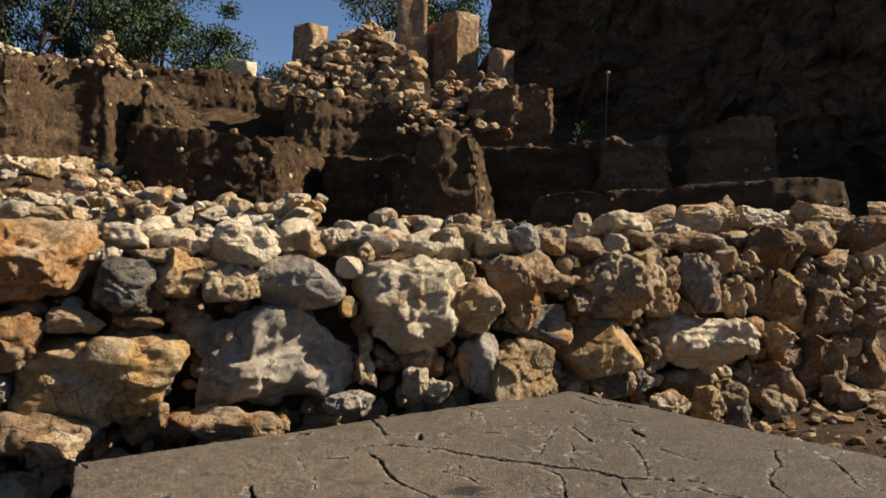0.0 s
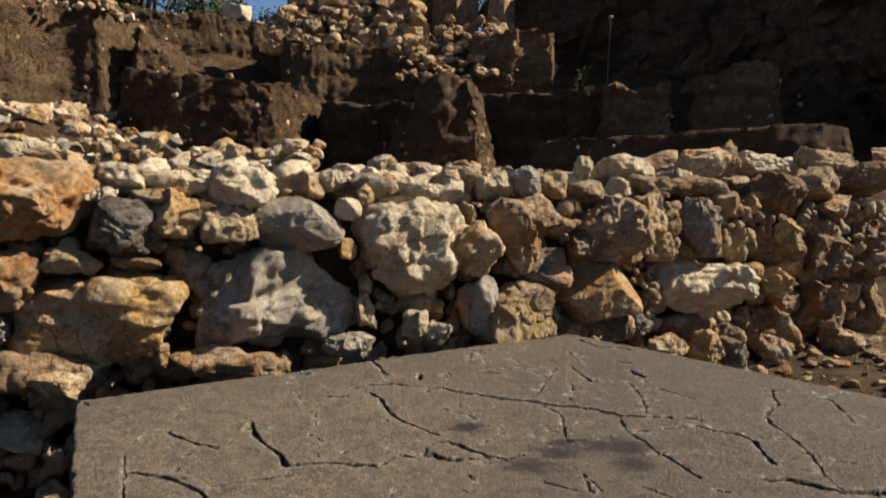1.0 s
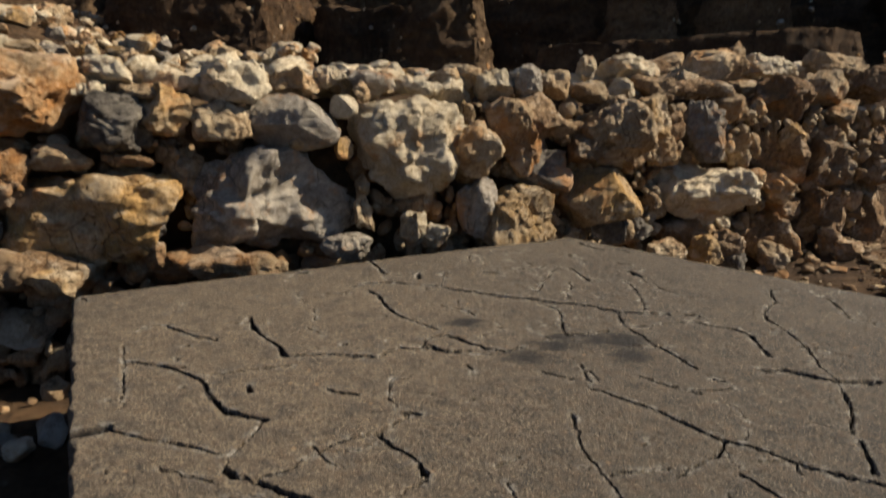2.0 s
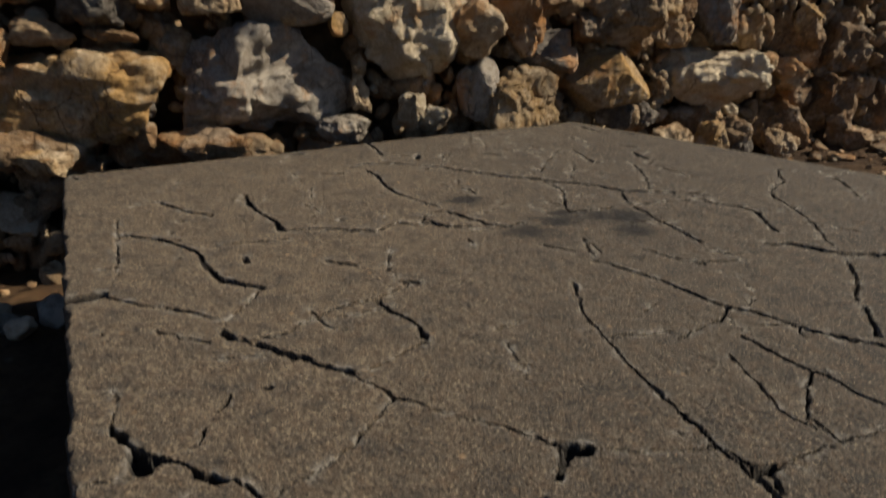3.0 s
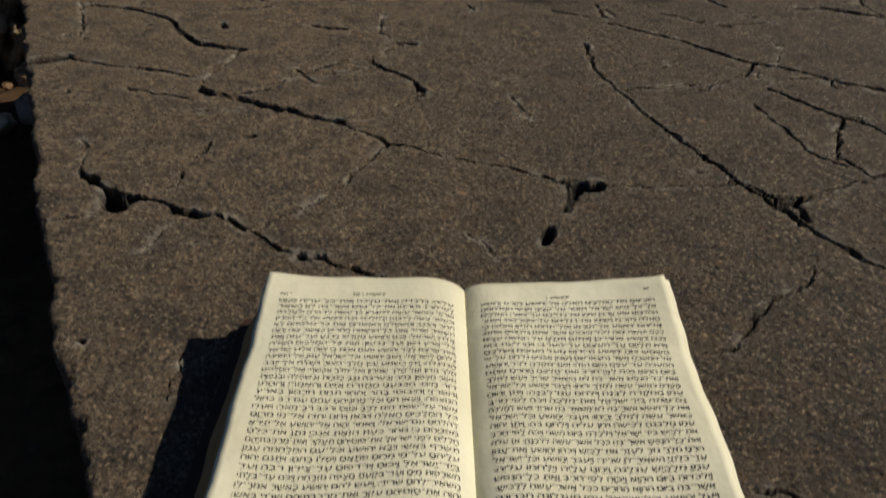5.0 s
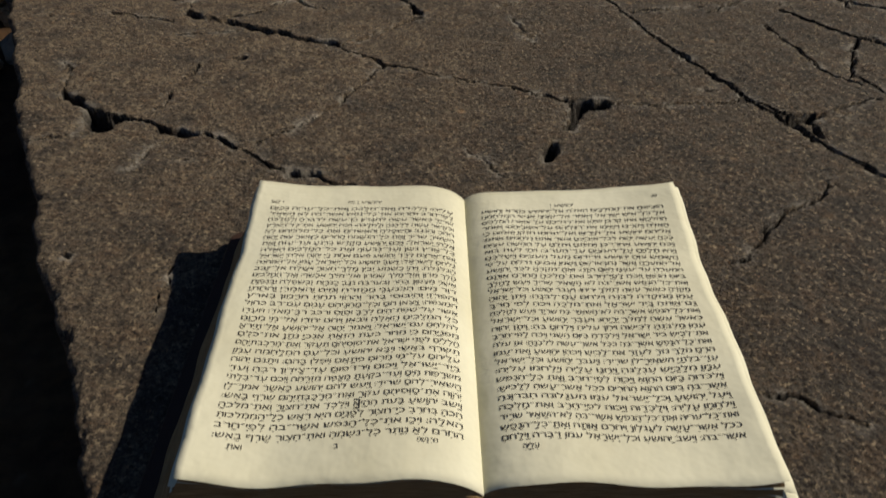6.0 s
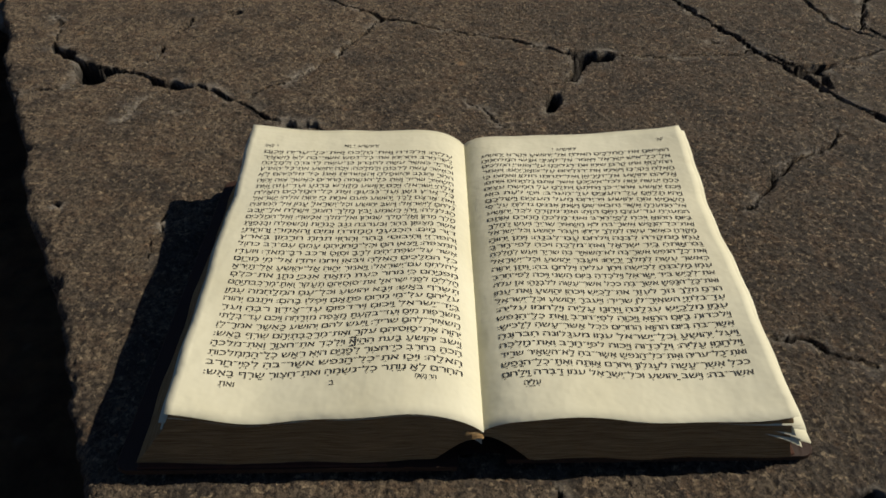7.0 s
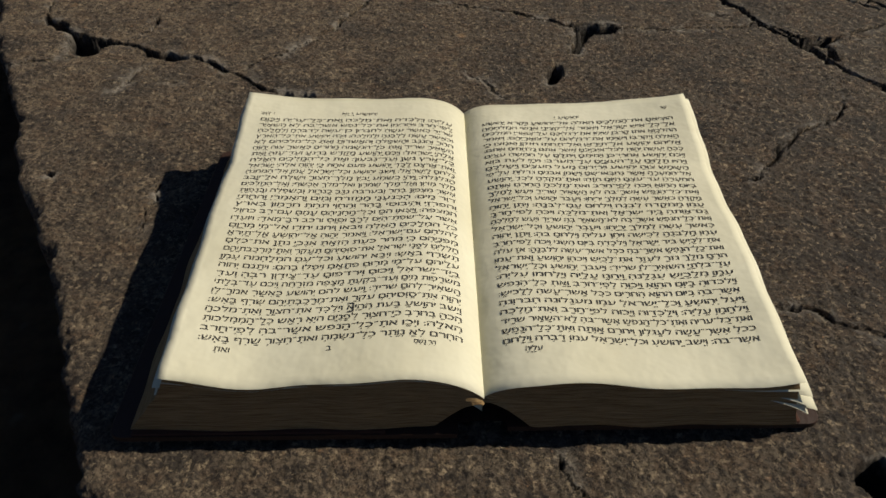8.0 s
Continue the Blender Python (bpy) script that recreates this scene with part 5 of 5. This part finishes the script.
def cover(side):
    """Cover board with rounded, worn corners."""
    w, lo, hi, t = (0.165 if side < 0 else 0.153), -0.0045 if side < 0 else -0.001, PAGE_H + 0.005, 0.0032
    bm = bmesh.new()
    outline = []
    x0, x1 = side * 0.012, side * (0.012 + w - 0.006)
    c = 0.006
    for cx, cy, a0 in ((x1 - side * c, lo + c, -90), (x1 - side * c, hi - c, 0)):
        for q in range(5):
            a = radians(a0 + q * 22.5)
            outline.append((cx + side * c * math.cos(a), cy + c * math.sin(a)))
    outline += [(x0, hi), (x0, lo)]
    ring = []
    for z, shrink in ((0.0, 0.0008), (0.0008, 0.0), (t - 0.0008, 0.0), (t, 0.0008)):
        ring.append([bm.verts.new((x - side * shrink, y, z + 0.0008 * math.sin(y * 40))) for x, y in outline])
    for a, b in zip(ring, ring[1:]):
        for i in range(len(a)):
            j = (i + 1) % len(a)
            bm.faces.new((a[i], a[j], b[j], b[i]))
    bm.faces.new(ring[0])
    bm.faces.new(ring[-1])
    board = part("cover_board", bm, LEATHER, book, "worn dark cover board")
    bm = bmesh.new()
    bmesh.ops.create_cube(bm, size=1.0, matrix=Matrix.Translation((side * (w * 0.62), lo + 0.0035, t + 0.0006)) @ Matrix.Diagonal((w * 0.7, 0.006, 0.0012, 1)))
    bmesh.ops.bevel(bm, geom=bm.edges[:], offset=0.0004, segments=1, affect="EDGES")
    part("endpaper_edge", bm, RED_BOARD, book, "frayed reddish endpaper edge")


def spine():
    bm = bmesh.new()
    rows = []
    for y in np.linspace(0.003, PAGE_H + 0.004, 12):
        row = []
        for k in range(9):
            x = -0.016 + 0.032 * k / 8
            row.append(bm.verts.new((x, y, 0.0006 + 0.0022 * (1 - (x / 0.016) ** 2))))
        rows.append(row)
    for a, b in zip(rows, rows[1:]):
        for i in range(8):
            bm.faces.new((a[i], a[i + 1], b[i + 1], b[i]))
    part("spine", bm, LEATHER, book, "dark cloth spine", smooth=True)


for s in (-1, 1):
    cover(s)
    text_block(s)
spine()
sheet(-1, 0.0, 0.0, "page", 1)
sheet(1, 0.0, 0.0, "page", 2)
sheet(-1, -0.0007, 0.0015, "page", 3)
sheet(1, -0.0008, 0.0018, "page", 4)
for seed, lift, inset, fan in ((5, 0.0022, 0.0008, 0.001), (6, 0.0042, 0.0020, 0.003), (7, 0.0070, 0.0024, 0.002), (8, 0.0105, 0.0036, 0.004), (9, 0.0150, 0.0042, 0.002)):
    sheet(-1, -lift, -inset, "page", seed, fan=fan)
for seed, lift, inset, fan in ((11, 0.0016, 0.0010, 0.004), (12, 0.0020, 0.0028, 0.008), (13, 0.0024, 0.0034, 0.014), (14, 0.0045, 0.0030, 0.015), (15, 0.0080, 0.0030, 0.011)):
    sheet(1, -lift, -inset, "page", seed, fan=fan)

RIGHT_TEXT = (
    "הוציאם את־המלכים האלה אל־יהושע ויקרא יהושע אל־כל־איש ישראל ויאמר אל־קציני אנשי המלחמה ההלכוא אתו קרבו שימו את־רגליכם "
    "על־צוארי המלכים האלה ויקרבו וישימו את־רגליהם על־צואריהם: ויאמר אליהם יהושע אל־תיראו ואל־תחתו חזקו ואמצו כי ככה יעשה יהוה "
    "לכל־איביכם אשר אתם נלחמים אותם: ויכם יהושע אחרי־כן וימיתם ויתלם על חמשה עצים ויהיו תלוים על־העצים עד־הערב: ויהי לעת בוא "
    "השמש צוה יהושע וירידום מעל העצים וישלכם אל־המערה אשר נחבאו־שם וישמו אבנים גדלות על־פי המערה עד־עצם היום הזה: ואת־מקדה "
    "לכד יהושע ביום ההוא ויכה לפי־חרב ואת־מלכה החרם אותם ואת־כל־הנפש אשר־בה לא השאיר שריד ויעש למלך מקדה כאשר עשה למלך יריחו: "
    "ויעבר יהושע וכל־ישראל עמו ממקדה לבנה וילחם עם־לבנה: ויתן יהוה גם־אותה ביד ישראל ואת־מלכה ויכה לפי־חרב ואת־כל־הנפש אשר־בה "
    "לא־השאיר בה שריד ויעש למלכה כאשר עשה למלך יריחו: ויעבר יהושע וכל־ישראל עמו מלבנה לכישה ויחן עליה וילחם בה: ויתן יהוה את־לכיש "
    "ביד ישראל וילכדה ביום השני ויכה לפי־חרב ואת־כל־הנפש אשר־בה ככל אשר־עשה ללבנה: אז עלה הרם מלך גזר לעזר את־לכיש ויכהו יהושע "
    "ואת־עמו עד־בלתי השאיר־לו שריד: ויעבר יהושע וכל־ישראל עמו מלכיש עגלנה ויחנו עליה וילחמו עליה: וילכדוה ביום ההוא ויכוה לפי־חרב "
    "ואת כל־הנפש אשר־בה ביום ההוא החרים ככל אשר־עשה ללכיש: ויעל יהושע וכל־ישראל עמו מעגלונה חברונה וילחמו עליה: וילכדוה ויכוה "
    "לפי־חרב ואת־מלכה ואת־כל־עריה ואת־כל־הנפש אשר־בה לא־השאיר שריד ככל אשר־עשה לעגלון ויחרם אותה ואת־כל־הנפש אשר־בה: וישב יהושע "
    "וכל־ישראל עמו דברה וילחם")
LEFT_TEXT = (
    "עליה: וילכדה ואת־מלכה ואת־כל־עריה ויכום לפי־חרב ויחרימו את־כל־נפש אשר־בה לא השאיר שריד כאשר עשה לחברון כן־עשה לדברה ולמלכה "
    "וכאשר עשה ללבנה ולמלכה: ויכה יהושע את־כל־הארץ ההר והנגב והשפלה והאשדות ואת כל־מלכיהם לא השאיר שריד ואת כל־הנשמה החרים "
    "כאשר צוה יהוה אלהי ישראל: ויכם יהושע מקדש ברנע ועד־עזה ואת כל־ארץ גשן ועד־גבעון: ואת כל־המלכים האלה ואת־ארצם לכד יהושע "
    "פעם אחת כי יהוה אלהי ישראל נלחם לישראל: וישב יהושע וכל־ישראל עמו אל־המחנה הגלגלה: ויהי כשמע יבין מלך־חצור וישלח אל־יובב "
    "מלך מדון ואל־מלך שמרון ואל־מלך אכשף: ואל־המלכים אשר מצפון בהר ובערבה נגב כנרות ובשפלה ובנפות דור מים: הכנעני ממזרח ומים "
    "והאמרי והחתי והפרזי והיבוסי בהר והחוי תחת חרמון בארץ המצפה: ויצאו הם וכל־מחניהם עמם עם־רב כחול אשר על־שפת־הים לרב וסוס "
    "ורכב רב־מאד: ויועדו כל המלכים האלה ויבאו ויחנו יחדו אל־מי מרום להלחם עם־ישראל: ויאמר יהוה אל־יהושע אל־תירא מפניהם כי מחר "
    "כעת הזאת אנכי נתן את־כלם חללים לפני ישראל את־סוסיהם תעקר ואת־מרכבתיהם תשרף באש: ויבא יהושע וכל־עם המלחמה עמו עליהם על־מי "
    "מרום פתאם ויפלו בהם: ויתנם יהוה ביד־ישראל ויכום וירדפום עד־צידון רבה ועד משרפות מים ועד־בקעת מצפה מזרחה ויכם עד־בלתי "
    "השאיר־להם שריד: ויעש להם יהושע כאשר אמר־לו יהוה את־סוסיהם עקר ואת־מרכבתיהם שרף באש: וישב יהושע בעת ההיא וילכד את־חצור "
    "ואת־מלכה הכה בחרב כי־חצור לפנים היא ראש כל־הממלכות האלה: ויכו את־כל־הנפש אשר־בה לפי־חרב החרם לא נותר כל־נשמה ואת־חצור "
    "שרף באש:")


def bars(*boxes):
    verts, faces = [], []
    for x0, y0, x1, y1 in boxes:
        k = len(verts)
        verts += [(x0, y0), (x1, y0), (x1, y1), (x0, y1)]
        faces.append((k, k + 1, k + 2, k + 3))
    return verts, faces


# three letters whose outlines the built-in font does not fill, cut from strokes
GLYPHS = {"ד": bars((0.0, 0.5, 0.5, 0.592), (0.33, 0.0, 0.42, 0.5)),
          "ת": bars((0.05, 0.5, 0.55, 0.592), (0.46, 0.0, 0.55, 0.5), (0.12, 0.08, 0.21, 0.5), (0.0, 0.0, 0.2, 0.085)),
          "ף": bars((0.0, 0.5, 0.48, 0.592), (0.39, -0.2, 0.48, 0.5), (0.0, 0.27, 0.09, 0.5), (0.08, 0.25, 0.22, 0.33))}


def glyph(sign):
    """Flat outline of one letter: vertices and faces, from its left edge."""
    if sign not in GLYPHS:
        curve = bpy.data.curves.new("print", "FONT")
        curve.body, curve.resolution_u, curve.offset = sign, 3, 0.0 if sign in "פץצ" else 0.004
        holder = new("print", curve)
        graph = bpy.context.evaluated_depsgraph_get()
        graph.update()
        me = bpy.data.meshes.new_from_object(holder.evaluated_get(graph))
        lo = min(v.co.x for v in me.vertices)
        GLYPHS[sign] = ([(v.co.x - lo, v.co.y) for v in me.vertices], [tuple(p.vertices) for p in me.polygons])
        bpy.data.objects.remove(holder)
        bpy.data.curves.remove(curve)
        bpy.data.meshes.remove(me)
    return GLYPHS[sign]


def printed_line(side, body, v, u_in, u_out, size, name="printed_line"):
    """Lays one line, which reads from right to left, on the curved page between u_in and u_out."""
    r = random.Random(body)
    verts, faces, pen = [], [], 0.0
    for sign in body[::-1]:
        if sign == " ":
            pen += 0.24
            continue
        gv, gf = glyph(sign)
        k = len(verts)
        verts += [(x + pen, y) for x, y in gv]
        faces += [tuple(k + i for i in f) for f in gf]
        wide = max(x for x, _ in gv)
        if sign not in ":־" and r.random() < 0.6:
            # vowel point under the letter
            k, mid, long = len(verts), pen + wide / 2 + r.uniform(-0.08, 0.08), r.choice((0.05, 0.05, 0.14))
            verts += [(mid - long, -0.23), (mid + long, -0.23), (mid + long, -0.13), (mid - long, -0.13)]
            faces.append((k, k + 1, k + 2, k + 3))
        pen += wide + 0.085
    left = min(side * u_in, side * u_out) * PAGE_W
    sx = abs(u_out - u_in) * PAGE_W / (pen - 0.085)
    laid = [page_point(side, abs(left + x * sx) / PAGE_W, v + y * size / PAGE_H, 0.00022) for x, y in verts]
    tagged(link_mesh(name, laid, faces, INK, book, smooth=False), kind="stuff")


def wrap(text, lines):
    words, rows = text.split(" "), []
    total = len(text)
    for i in range(lines):
        room = (total - sum(len(r) + 1 for r in rows)) / (lines - i)
        row = words.pop(0)
        while words and len(row) + 1 + len(words[0]) * 0.5 <= room:
            row += " " + words.pop(0)
        if i == lines - 1 and words:
            row += " " + " ".join(words)
        rows.append(row)
    return rows


LINES = 31
for side, text, u_in, u_out, head in ((-1, LEFT_TEXT, 0.062, 0.915, 0.878), (1, RIGHT_TEXT, 0.072, 0.92, 0.893)):
    for i, row in enumerate(wrap(text, LINES)):
        printed_line(side, row, head - i * (head - 0.108) / (LINES - 1), u_in, u_out, 0.0046)
printed_line(-1, "יהושע י יא", 0.912, 0.56, 0.40, 0.0040, "running_head")
printed_line(-1, "י קכ", 0.908, 0.92, 0.86, 0.0032, "page_mark")
printed_line(1, "יהושע י", 0.922, 0.40, 0.51, 0.0040, "running_head")
printed_line(1, "קב", 0.945, 0.88, 0.91, 0.0032, "page_mark")
printed_line(-1, "ואת", 0.083, 0.86, 0.81, 0.0042, "catchword")
printed_line(-1, "ב", 0.080, 0.50, 0.485, 0.0042, "signature_mark")
printed_line(-1, "הר נשמ", 0.088, 0.22, 0.15, 0.0034, "catchword")
printed_line(1, "עליה", 0.083, 0.14, 0.195, 0.0042, "catchword")


def bracket(side, u, v, w, h):
    """A bracket drawn in ink by hand."""
    bm = bmesh.new()
    for (a, b) in (((u, v), (u, v + h)), ((u, v), (u + w, v)), ((u, v + h), (u + w, v + h))):
        pa, pb = page_point(side, *a, 0.0003), page_point(side, *b, 0.0003)
        d = (pb - pa).normalized().cross(Vector((0, 0, 1))) * 0.00035
        bm.faces.new([bm.verts.new(p) for p in (pa - d, pa + d, pb + d, pb - d)])
    part("ink_bracket", bm, INK, book, "bracket drawn in ink")


bracket(-1, 0.425, 0.178, 0.020, 0.024)
